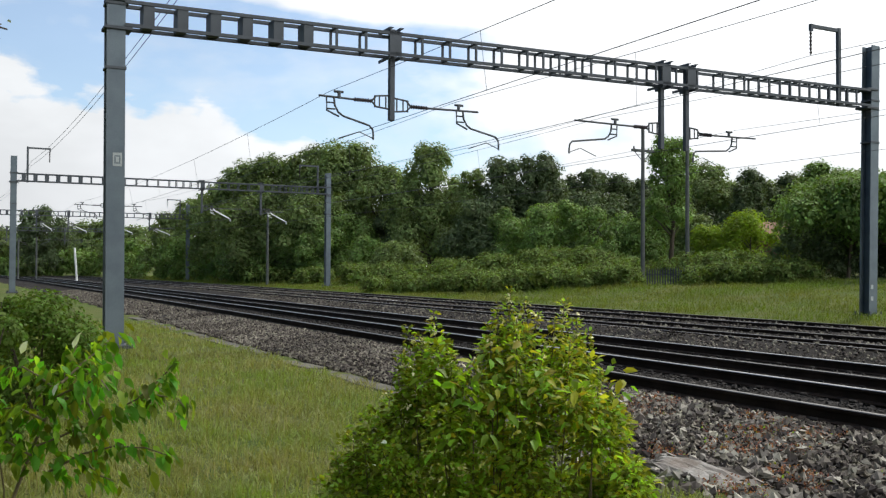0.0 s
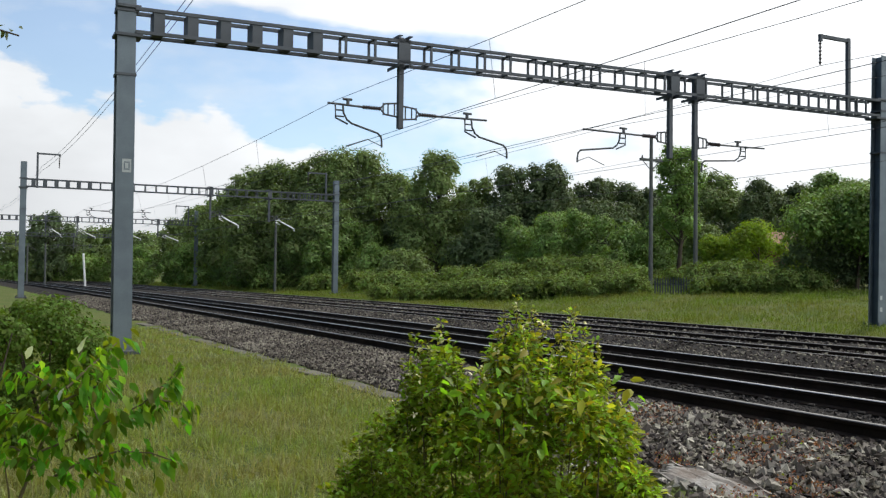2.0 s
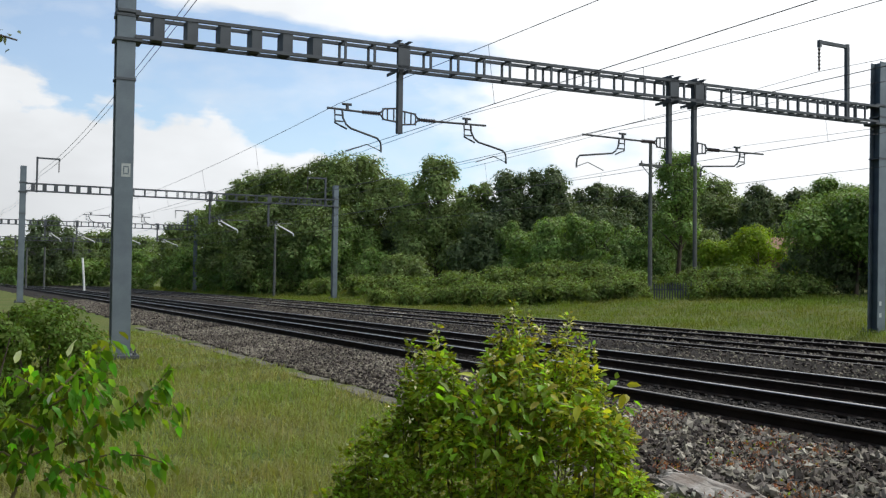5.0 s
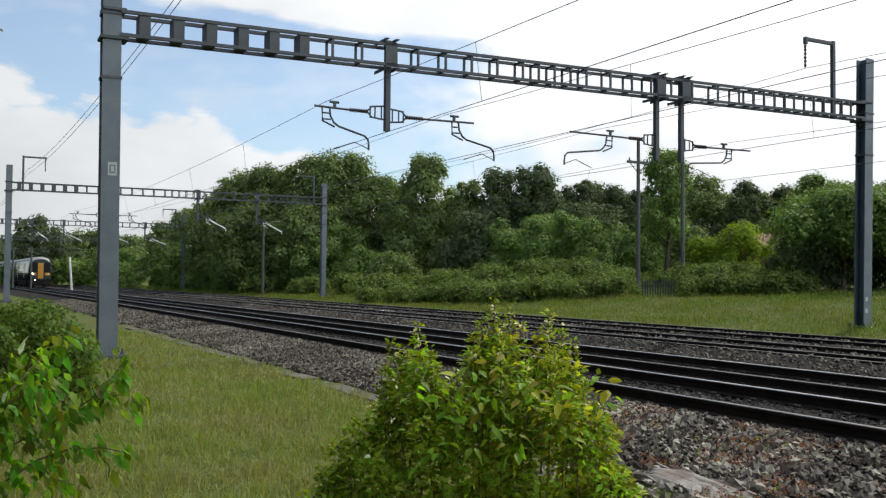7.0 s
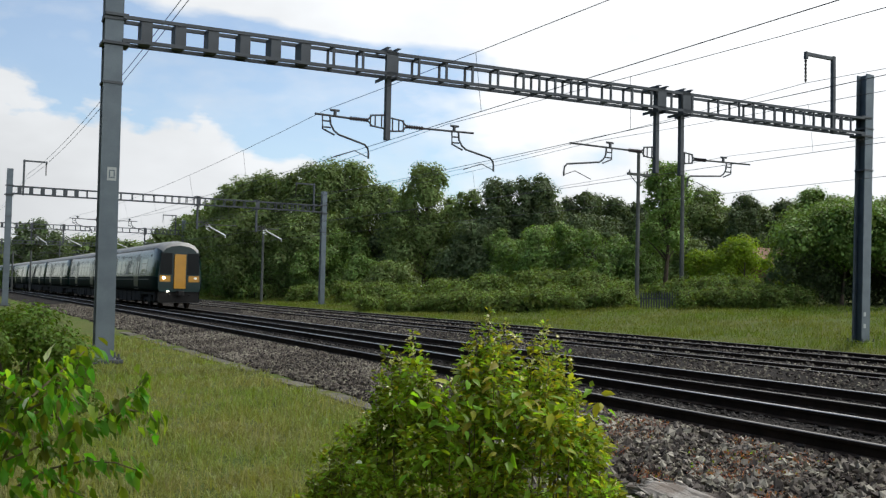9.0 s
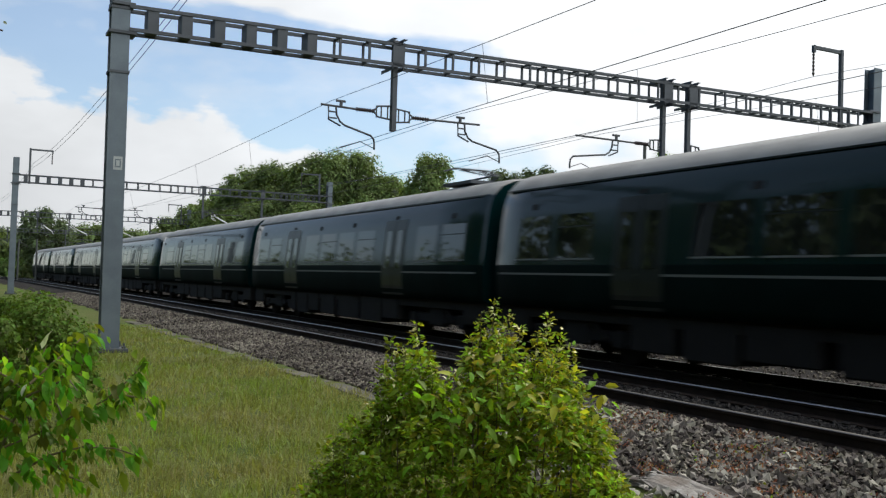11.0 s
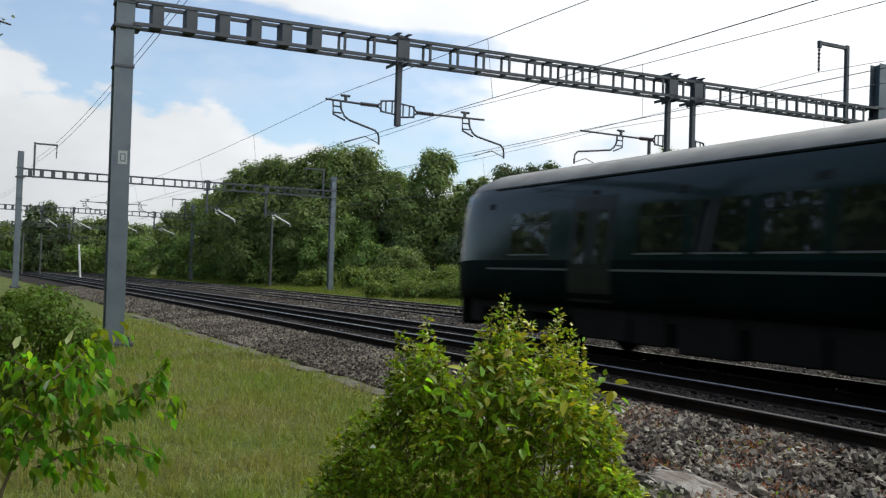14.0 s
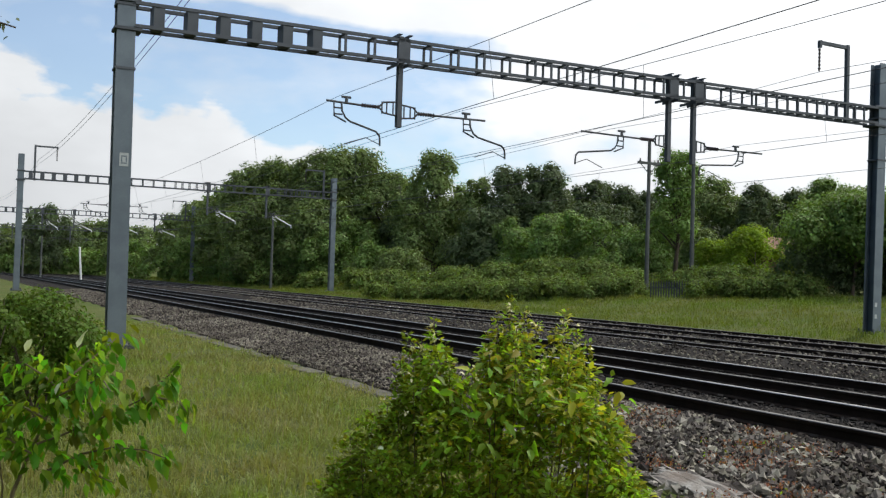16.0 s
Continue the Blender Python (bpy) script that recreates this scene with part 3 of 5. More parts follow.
for q in ((-0.045, 3.40, 0.07, 3.425), (-0.045, 3.54, 0.07, 3.565), (-0.045, 3.43, -0.02, 3.535), (0.045, 3.43, 0.07, 3.535)):
    box(bm, q[0], -0.192, q[1], q[2], -0.19, q[3])
mk = part("plate_mark", bm, M["steel"], g1)
mk.matrix_basis = pose(-5.57, 0, 0)
for z in (0.42, 0.78):
    bm = bmesh.new()
    box(bm, -0.10, -0.192, z, 0.0, -0.186, z + 0.13)
    o = part("mast_label", bm, M["plate_pale"], g1, "pale label on the mast foot")
    o.matrix_basis = pose(16.75, 0, 0)

DARK_ARMS = ((0.9, -1.2, -0.8, 0.2, 5.4, 4.5), (0.9, 3.1, 2.7, 3.6, 5.4, 4.5))
g2 = gantry(45.6, -4.8, 16.4, 6.75, 6.78, (-0.3, 0.0), ((0.9, 5.0), (7.1, 5.1), (11.3, 5.1)), DARK_ARMS,
            ((-4.0, 9.0, 1.3), (15.6, 8.9, -1.4)),
            bright=((7.1, 9.9, 7.9, 9.1, 5.45, 4.6), (11.3, 13.0, 12.0, 13.2, 5.35, 4.5)))
g3 = gantry(86.0, -5.2, 15.8, 6.6, 6.7, (-0.3, 0.0), ((0.2, 5.5), (3.3, 5.3), (7.9, 5.3), (11.6, 5.3)), (), ((14.9, 8.9, -1.4),),
            bright=((0.2, 2.1, 0.8, 1.7, 5.9, 5.05), (3.3, 5.5, 4.0, 5.1, 5.7, 4.95), (7.9, 10.2, 8.6, 9.8, 5.65, 4.9), (11.6, 14.3, 12.4, 13.8, 5.6, 4.8)))
g4 = gantry(132.0, -5.2, 15.8, 6.6, 6.7, (-0.3, 0.0), ((0.9, 5.0), (8.9, 4.8)),
            DARK_ARMS + ((8.9, 6.0, 6.6, 5.6, 5.4, 4.5), (8.9, 11.6, 11.2, 10.2, 5.4, 4.5)), ())

# ---------------------------------------------------------------- wires


def wire(name, pts, r, label):
    bm = bmesh.new()
    tube(bm, pts, r, 5)
    return tagged(part(name, bm, M["wire"]), label, "overhead wire", group="overhead wires")


def span_points(a, b, sag, n=14):
    a, b = Vector(a), Vector(b)
    return [a.lerp(b, k / n) + Vector((0, 0, -4 * sag * (k / n) * (1 - k / n))) for k in range(n + 1)]


GS = (-48.0, 0.0, 45.6, 86.0, 132.0, 190.0)
CAT, CON = (-1.0, 2.12, 6.55, 11.2), (-0.82, 2.2, 6.75, 11.0)
STAG = (0.2, -0.2, 0.2, -0.2, 0.2, -0.2)
for i, (lat, z) in enumerate(TRACKS):
    cat, con, droppers = [], [], []
    for k in range(len(GS) - 1):
        a, b = GS[k], GS[k + 1]
        za = 5.30
        pa, pb = tk(a, CAT[i], za + (0.25 if k > 1 else 0)), tk(b, CAT[i], 5.30 + (0.25 if k > 0 else 0))
        seg = span_points(pa, pb, 0.35)
        cat += seg if not cat else seg[1:]
        seg2 = span_points(tk(a, CON[i] + STAG[k] * 0.4, 4.2 + (0.2 if k > 1 else 0)), tk(b, CON[i] + STAG[k + 1] * 0.4, 4.2 + (0.2 if k > 0 else 0)), 0.02)
        con += seg2 if not con else seg2[1:]
        for j in (2, 4, 6, 8, 10, 12):
            droppers.append((seg[j], seg2[j]))
    wr = wire("catenary_wire", cat, 0.0062, "dark stranded catenary wire hung between gantries")
    bm = bmesh.new()
    tube(bm, con, 0.0065, 5)
    part("contact_wire", bm, M["wire"], wr)
    for p, q in droppers:
        bm = bmesh.new()
        tube(bm, [p, q], 0.004, 4)
        part("dropper", bm, M["wire"], wr)
for lat, zs, rr, lb in ((-3.75, (8.1,) * 6, 0.010, "dark feeder wire above the grassy side"),
                        (-3.80, (7.78,) * 6, 0.010, "dark return wire above the grassy side"),
                        (14.27, (7.75, 7.78, 7.9, 7.8, 7.8, 7.8), 0.009, "dark earth wire on hanging insulators")):
    pts = []
    for k in range(len(GS) - 1):
        seg = span_points(tk(GS[k], lat, zs[k]), tk(GS[k + 1], lat, zs[k + 1]), 0.5)
        pts += seg if not pts else seg[1:]
    wire("line_wire", pts, rr, lb)

# ---------------------------------------------------------------- the train
CAR, BODY = 18.5, 17.9           # coupling pitch and body length
SPEED = 36.3
T_NOSE, S_NOSE = 9.2, 26.3


def body_section():
    """Half outline of a coach from sole bar to roof crown: across, up."""
    return [(1.29, 0.95), (1.36, 1.12), (1.385, 1.50), (1.388, 1.70), (1.378, 1.80), (1.285, 2.75), (1.225, 3.12),
            (1.13, 3.40), (0.92, 3.62), (0.57, 3.77), (0.0, 3.84)]


def section_x(z):
    pts = body_section()
    return float(np.interp(z, [p[1] for p in pts[:8]], [p[0] for p in pts[:8]]))


def shell(y0, y1, cab):
    """Coach shell as a lofted tube; cab: rounded nose at y0."""
    bm = bmesh.new()
    half = body_section()
    prof = [(x, z) for x, z in half] + [(-x, z) for x, z in half[-2::-1]]
    stations = []
    if cab:
        for k in range(7):
            a = k / 6
            w = 0.85 + 0.15 * math.sin(a * math.pi / 2)
            h = 0.90 + 0.10 * math.sin(a * math.pi / 2) ** 0.8
            stations.append((y0 + 1.35 * (1 - math.cos(a * math.pi / 2)) * 0.9, w, h))
    else:
        stations.append((y0, 0.965, 0.985))
        stations.append((y0 + 0.10, 1.0, 1.0))
    stations += [(y, 1.0, 1.0) for y in np.linspace(y0 + 2.4, y1 - 1.0, 5)]
    stations += [(y1 - 0.10, 1.0, 1.0), (y1, 0.965, 0.985)]
    rings = []
    for y, w, h in stations:
        rings.append([bm.verts.new((x * w, y, 0.95 + (z - 0.95) * h)) for x, z in prof])
    n = len(prof)
    for a, b in zip(rings, rings[1:]):
        for j in range(n - 1):
            f = bm.faces.new((a[j], b[j], b[j + 1], a[j + 1]))
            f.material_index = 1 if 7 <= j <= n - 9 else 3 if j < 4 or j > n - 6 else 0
            f.smooth = True
        bm.faces.new((a[0], a[n - 1], b[n - 1], b[0])).material_index = 2
    for ring, flip in ((rings[0], False), (rings[-1], True)):
        bm.faces.new(ring if flip else ring[::-1]).material_index = 0
    return bm


def side_panel(bm, y0, y1, z0, z1, side, off=0.006, n=4, thick=0.02):
    """A pane or leaf that follows the side's curve, a little proud of it."""
    zs = np.linspace(z0, z1, n + 1)
    outer, inner = [], []
    for z in zs:
        x = section_x(z)
        outer.append([bm.verts.new((side * (x + off), y, z)) for y in (y0, y1)])
        inner.append([bm.verts.new((side * (x + off - thick), y, z)) for y in (y0, y1)])
    for i in range(n):
        bm.faces.new((outer[i][0], outer[i][1], outer[i + 1][1], outer[i + 1][0]))
    for i in range(n):
        bm.faces.new((inner[i][0], outer[i][0], outer[i + 1][0], inner[i + 1][0]))
        bm.faces.new((outer[i][1], inner[i][1], inner[i + 1][1], outer[i + 1][1]))
    bm.faces.new((outer[-1][0], outer[-1][1], inner[-1][1], inner[-1][0]))
    bm.faces.new((inner[0][0], inner[0][1], outer[0][1], outer[0][0]))


def bogie_mesh():
    bm = bmesh.new()
    for x in (-0.98, 0.98):
        box(bm, x - 0.09, -1.55, 0.38, x + 0.09, 1.55, 0.60, 0.03)
        box(bm, x - 0.12, -0.42, 0.30, x + 0.12, 0.42, 0.86, 0.04)
        for y in (-1.3, 1.3):
            box(bm, x - 0.13, y - 0.18, 0.30, x + 0.13, y + 0.18, 0.62, 0.03)
        tube(bm, [(x * 1.12, -0.9, 0.45), (x * 1.12, -0.5, 0.8)], 0.05, 8)
    box(bm, -0.95, -0.3, 0.45, 0.95, 0.3, 0.75, 0.03)
    return bm


def wheelset_mesh():
    bm = bmesh.new()
    prof = ((-0.83, 0.0), (-0.83, 0.41), (-0.70, 0.42), (-0.69, 0.448), (-0.67, 0.448), (-0.66, 0.38), (-0.64, 0.08), (0.64, 0.08), (0.66, 0.38), (0.67, 0.448), (0.69, 0.448), (0.70, 0.42), (0.83, 0.41), (0.83, 0.0))
    rings = [[bm.verts.new((x, r * math.cos(a), 0.42 + r * math.sin(a))) for a in (2 * math.pi * j / 20 for j in range(20))] for x, r in prof[1:-1]]
    for a, b in zip(rings, rings[1:]):
        for j in range(20):
            bm.faces.new((a[j], b[j], b[(j + 1) % 20], a[(j + 1) % 20]))
    bm.faces.new(rings[0])
    bm.faces.new(rings[-1][::-1])
    return bm


def under_boxes(car, seed):
    rng = random.Random(seed)
    y = -4.3
    while y < 4.2:
        w = rng.uniform(0.8, 1.7) if y < 2.9 else 4.55 - y
        d = rng.uniform(0.22, 0.36)
        bm = bmesh.new()
        box(bm, -1.22, y, d, 1.22, min(4.55, y + w), 0.93, 0.03)
        part("equipment_box", bm, M["under"], car, "dirty black equipment box under the floor")
        y += w + rng.uniform(0.08, 0.35)


def train_coach(cab=False, panto=False, seed=1):
    """A coach along y: the cab end, where it has one, looks towards -y."""
    car = empty("train_coach")
    h = BODY / 2
    y0 = -h
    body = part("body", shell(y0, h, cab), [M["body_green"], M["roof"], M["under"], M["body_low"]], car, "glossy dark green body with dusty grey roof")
    for side in (-1, 1):
        # windows in bays either side of two double doors
        doors = (-4.2, 4.2) if not cab else (-3.6, 4.4)
        bays = ((-8.2, -5.4), (-3.0, 3.0), (5.4, 8.2)) if not cab else ((-6.6, -4.9), (-2.4, 3.2), (5.6, 8.2))
        for b0, b1 in bays:
            n = max(1, round((b1 - b0) / 1.42))
            w = (b1 - b0) / n
            for k in range(n):
                bm = bmesh.new()
                side_panel(bm, b0 + k * w + 0.13, b0 + (k + 1) * w - 0.13, 1.93, 2.78, side, 0.006)
                pane = part("window", bm, M["glass"], car, "tinted glass window")
                # pale strip under the pane: the sill's bright reflection put into colour
                bm = bmesh.new()
                side_panel(bm, b0 + k * w + 0.12, b0 + (k + 1) * w - 0.12, 1.895, 1.925, side, 0.014, 1)
                part("window_sill", bm, M["pale_line"], pane)
                if k % 2 == 0:
                    bm = bmesh.new()
                    side_panel(bm, b0 + k * w + 0.11, b0 + (k + 1) * w - 0.11, 2.52, 2.545, side, 0.012, 1)
                    part("vent_bar", bm, M["body_grey"], pane)
        for d in doors:
            for k in (-1, 1):
                bm = bmesh.new()
                side_panel(bm, d + (0.012 if k > 0 else -0.66), d + (0.66 if k > 0 else -0.012), 1.02, 3.0, side, 0.012, 8)
                leaf = part("door", bm, M["body_grey"], car, "grey sliding door leaf")
                bm = bmesh.new()
                side_panel(bm, d + (0.16 if k > 0 else -0.50), d + (0.50 if k > 0 else -0.16), 1.72, 2.72, side, 0.017, 5)
                part("door_window", bm, M["glass"], leaf)
            bm = bmesh.new()
            side_panel(bm, d - 0.09, d + 0.09, 3.03, 3.11, side, 0.014, 1)
            part("door_lamp", bm, M["rubber"], car)
        for z0, z1, yy0, yy1 in ((1.60, 1.64, y0 + (1.6 if cab else 0.25), h - 0.2),):
            bm = bmesh.new()
            side_panel(bm, yy0, yy1, z0, z1, side, 0.005, 1)
            part("stripe", bm, M["pale_line"], car, "thin pale line along the side")
        for yv in (-7.4, -1.2, 1.6, 7.6):
            bm = bmesh.new()
            side_panel(bm, yv - 0.11, yv + 0.11, 2.92, 3.04, side, 0.008, 1)
            part("vent", bm, M["rubber"], car)
        bm = bmesh.new()
        xa, xb = sorted((side * 1.11, side * 1.165))
        box(bm, xa, y0 + (1.5 if cab else 0.3), 3.36, xb, h - 0.2, 3.39)
        part("gutter", bm, M["body_grey"], car)
    under_boxes(car, seed)
    bm = bmesh.new()
    box(bm, -1.19, y0 + (0.7 if cab else 0.05), 0.74, 1.19, h - 0.05, 0.947, 0.02)
    part("floor_pan", bm, M["under"], car)
    for ya, yb in ((y0 + (0.6 if cab else 0.02), y0 + 1.1), (h - 1.1, h - 0.02)):
        bm = bmesh.new()
        box(bm, -1.2, ya, 0.42, 1.2, yb, 0.96, 0.03)
        part("headstock", bm, M["under"], car)
    bm = bmesh.new()
    box(bm, -0.5, h - 0.1, 0.45, 0.5, h + 0.33, 0.95, 0.03)
    part("coupling_box", bm, M["under"], car)
    for y in (-6.3, 6.3):
        bg = part("bogie", bogie_mesh(), M["under"], car)
        bg.matrix_basis = pose(0, y, 0)
        for yy in (-1.3, 1.3):
            wheel = part("wheelset", wheelset_mesh(), M["rail"], bg)
            wheel.matrix_basis = pose(0, yy, 0)
    # gangway at the inner end
    bm = bmesh.new()
    box(bm, -0.62, h - 0.02, 1.05, 0.62, h + 0.32, 3.25, 0.03)
    part("gangway", bm, M["rubber"], car)
    if not cab:
        bm = bmesh.new()
        box(bm, -0.62, y0 - 0.32, 1.05, 0.62, y0 + 0.02, 3.25, 0.03)
        part("gangway", bm, M["rubber"], car)
    else:
        def face(name, x0, x1, z0, z1, mat, dep=0.05, label="", y=0.0, bev=0.015):
            bm = bmesh.new()
            box(bm, x0, y0 - dep + y, z0, x1, y0 + 0.10 + y, z1, bev)
            return part(name, bm, mat, car, label)
        face("front_door", -0.32, 0.32, 1.12, 3.05, M["yellow"], 0.10, "yellow end door in the cab front")
        for k in (-1, 1):
            face("windscreen", min(k * 0.42, k * 1.08), max(k * 0.42, k * 1.08), 1.92, 3.12, M["windscreen"], 0.03, "dark cab windscreen")
            face("corner_panel", min(k * 0.50, k * 1.10), max(k * 0.50, k * 1.10), 1.50, 1.84, M["yellow"], 0.03, "yellow panel round the lamps")
            bm = bmesh.new()
            tube(bm, [(k * 0.88, y0 - 0.07, 1.72), (k * 0.88, y0 + 0.02, 1.72)], 0.075, 14)
            part("headlamp", bm, M["lamp"] if k < 0 else M["lamp_dim"], car, "lit round headlamp")
            bm = bmesh.new()
            tube(bm, [(k * 0.55, y0 - 0.01, 0.78), (k * 0.55, y0 - 0.32, 0.78)], 0.06, 8)
            part("buffer", bm, M["under"], car)
        face("skirt", -1.15, 1.15, 0.32, 1.08, M["under"], -0.12, "black valance under the cab", 0.0, 0.06)
        bm = bmesh.new()
        tube(bm, [(-0.62, y0 - 0.06, 0.98), (-0.62, y0 + 0.1, 0.98)], 0.05, 12)
        part("marker_lamp", bm, M["lamp"], car, "small lit lower lamp")
        bm = bmesh.new()
        box(bm, -0.16, y0 - 0.5, 0.72, 0.16, y0 + 0.2, 1.0, 0.04)
        part("coupler", bm, M["under"], car)
    if panto:
        bm = bmesh.new()
        box(bm, -0.6, -7.0, 3.84, 0.6, -5.5, 3.92)
        tube(bm, [(-0.5, -5.5, 3.9), (-0.1, -7.1, 4.02), (-0.3, -5.9, 4.28)], 0.03, 6)
        tube(bm, [(0.5, -5.5, 3.9), (0.1, -7.1, 4.02), (0.3, -5.9, 4.28)], 0.03, 6)
        tube(bm, [(-0.8, -5.95, 4.2), (-0.5, -5.95, 4.30), (0.5, -5.95, 4.30), (0.8, -5.95, 4.2)], 0.03, 6)
        part("pantograph", bm, M["steel_dark"], car, "grey pantograph raised to the wire")
    return car


cars = []
M["lens"] = material("unlit_lamp_lens", (0.2, 0.2, 0.19), 0.15, vary=0.1, bump=0)
proto_end = train_coach(cab=True, seed=2)
proto_mid = train_coach(cab=False, seed=5)
proto_pan = train_coach(cab=False, panto=True, seed=8)
LB_END = "dark green driving coach with a yellow end door and lit lamps"
LB_REAR = "dark green driving coach with a yellow end door, lamps unlit"
LB_MID = "dark green passenger coach with tinted windows and grey doors"
LB_PAN = "dark green passenger coach with a pantograph on its roof"
order = ((proto_end, 0), (proto_mid, 0), (proto_pan, 0), (proto_end, 180), (proto_end, 0), (proto_mid, 0), (proto_pan, 0), (proto_end, 180))
used = set()
for ob, turn in order:
    if ob.name in used:
        c = copy_thing(ob, pose(0, 0, 0))
    else:
        c = ob
        used.add(ob.name)
    tagged(c, (LB_END if not cars else LB_REAR) if ob is proto_end else LB_MID if ob is proto_mid else LB_PAN, "train coach", group="coaches of the train")
    if cars:
        # only the leading cab has its lamps lit
        for o in c.children:
            if "lamp" in o.name and o.name.split(".")[0] in ("headlamp", "marker_lamp"):
                o.material_slots[0].link = "OBJECT"
                o.material_slots[0].material = M["lens"]
                o["label"] = "unlit round lamp"
    cars.append((c, turn))


def train_rows(k, turn):
    lat, z = TRACKS[1]
    rows = []
    for i in range(33):
        t = 0.5 * i
        s = S_NOSE - SPEED * (t - T_NOSE) + CAR * (k + 0.5)
        a, b = tk(s - 6.3, lat, z), tk(s + 6.3, lat, z)
        mid = (a + b) / 2
        d = b - a
        rows.append((t, pose(mid.x, mid.y, mid.z, 0, 0, math.degrees(math.atan2(-d.x, d.y)) + turn)))
    return rows

# ---------------------------------------------------------------- trees, shrubs and what stands among them
UNIT = 1666.0


def spot(px, depth):
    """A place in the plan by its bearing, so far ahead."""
    return (px - 784.0) / UNIT * depth, depth


def level(px, py, depth):
    return EYE + (489.6 + 0.029 * (px - 784.0) - py) / UNIT * depth


def leaf_cloud(rng, centres, radii, count, size, up=0.45, flat=0.9):
    """Small leaf sprays on the skins of many lumps: corner places and faces."""
    k = rng.choice(len(centres), count, p=(radii ** 2) / (radii ** 2).sum())
    d = rng.normal(0, 1, (count, 3))
    d[:, 2] += up
    d /= np.linalg.norm(d, axis=1)[:, None]
    r = radii[k] * (0.70 + 0.52 * rng.uniform(0, 1, count) ** 1.4)
    p = centres[k] + d * r[:, None] * np.array([1, 1, flat])
    nrm = d + rng.normal(0, 0.45, (count, 3)) + np.array([0, 0, 0.35])
    nrm /= np.linalg.norm(nrm, axis=1)[:, None]
    a = np.cross(nrm, rng.normal(0, 1, (count, 3)))
    a /= np.linalg.norm(a, axis=1)[:, None]
    b = np.cross(nrm, a)
    sz = size * rng.uniform(0.55, 1.35, count)[:, None]
    w = rng.uniform(0.45, 0.8, count)[:, None]
    co = np.stack([p - a * sz * 0.5, p + b * sz * w * 0.5 + nrm * sz * 0.12, p + a * sz * 0.5, p - b * sz * w * 0.5 + nrm * sz * 0.1], 1)
    fs = np.arange(count * 4).reshape(-1, 4)
    return co.reshape(-1, 3), fs


def tree(px, py, depth, wide, mat, name="tree", label="broadleaf tree in full leaf beside the railway", low=0.12, dens=1.0, seed=0, leaf=None, lumps=None, group="trees behind the railway", sink=0.0):
    rng = np.random.default_rng(1000 + seed)
    if px > 650 and depth < 62 and seed < 300:
        depth *= 1.18
    elif name == 'shrub' and seed < 300:
        depth *= 1.16
    if 160 <= seed < 200:
        depth *= 1.1
    x, y = spot(px, depth)
    z0 = float(ground_z(x, y)) - sink
    top = level(px, py, depth)
    h = max(1.2, top - z0)
    w = wide * (1.25 if name == 'tree' else 1.1) / UNIT * depth
    t = empty(name, pose(x, y, z0))
    tagged(t, label, "tree" if name != "shrub" else "shrub", group=group)
    bm = bmesh.new()
    r0 = max(0.03, 0.022 * h)
    lean = rng.normal(0, 0.04, 2)
    pts = [(lean[0] * h * k, lean[1] * h * k, h * k * 0.8 - 0.1) for k in (0, 0.15, 0.35, 0.6, 0.85)]
    tube(bm, pts, r0, 8, r0 * 0.25)
    part("trunk", bm, M["bark"], t)
    n = lumps or int(26 + h * 1.6)
    cz0 = h * low
    cs, rs = [], []
    limbs = bmesh.new()
    for i in range(n):
        k = (i + 0.5) / n
        zc = cz0 + (h - cz0) * (0.08 + 0.84 * k)
        prof = math.sin(math.pi * min(1, (0.22 + 0.70 * k))) ** 0.6
        ang = i * 2.399 + rng.uniform(-0.4, 0.4)
        rad = w * 0.56 * prof * rng.uniform(0.2, 0.95)
        rl = w * rng.uniform(0.085, 0.225) * (0.7 + 0.4 * prof)
        zc = min(zc, h - rl * 0.82)
        c = (math.cos(ang) * rad, math.sin(ang) * rad * 0.8, max(zc, rl * 0.55))
        cs.append(c)
        rs.append(rl)
        if i % 2 == 0:
            tube(limbs, [(lean[0] * c[2] * 0.6, lean[1] * c[2] * 0.6, c[2] * 0.62), (c[0] * 0.5, c[1] * 0.5, c[2] * 0.85), c], r0 * 0.35, 5, r0 * 0.08)
    part("limb", limbs, M["bark"], t)
    cs, rs = np.array(cs), np.array(rs)
    size = leaf or max(0.09, 4.8 / UNIT * depth)
    area = w * h
    count = int(min(17000, max(500, 4.4 * dens * area / (size * size * 0.35))))
    co, fs = leaf_cloud(rng, cs, rs, count, size)
    inner, fi = leaf_cloud(rng, cs, rs * 0.55, count // 6, size * 2.4)
    crown = mesh_arrays("crown", np.concatenate([co, inner]), np.concatenate([fs, fi + len(co)]), M[mat], parent=t)
    return t


WOOD = "tall broadleaf tree in a dense dark wood"
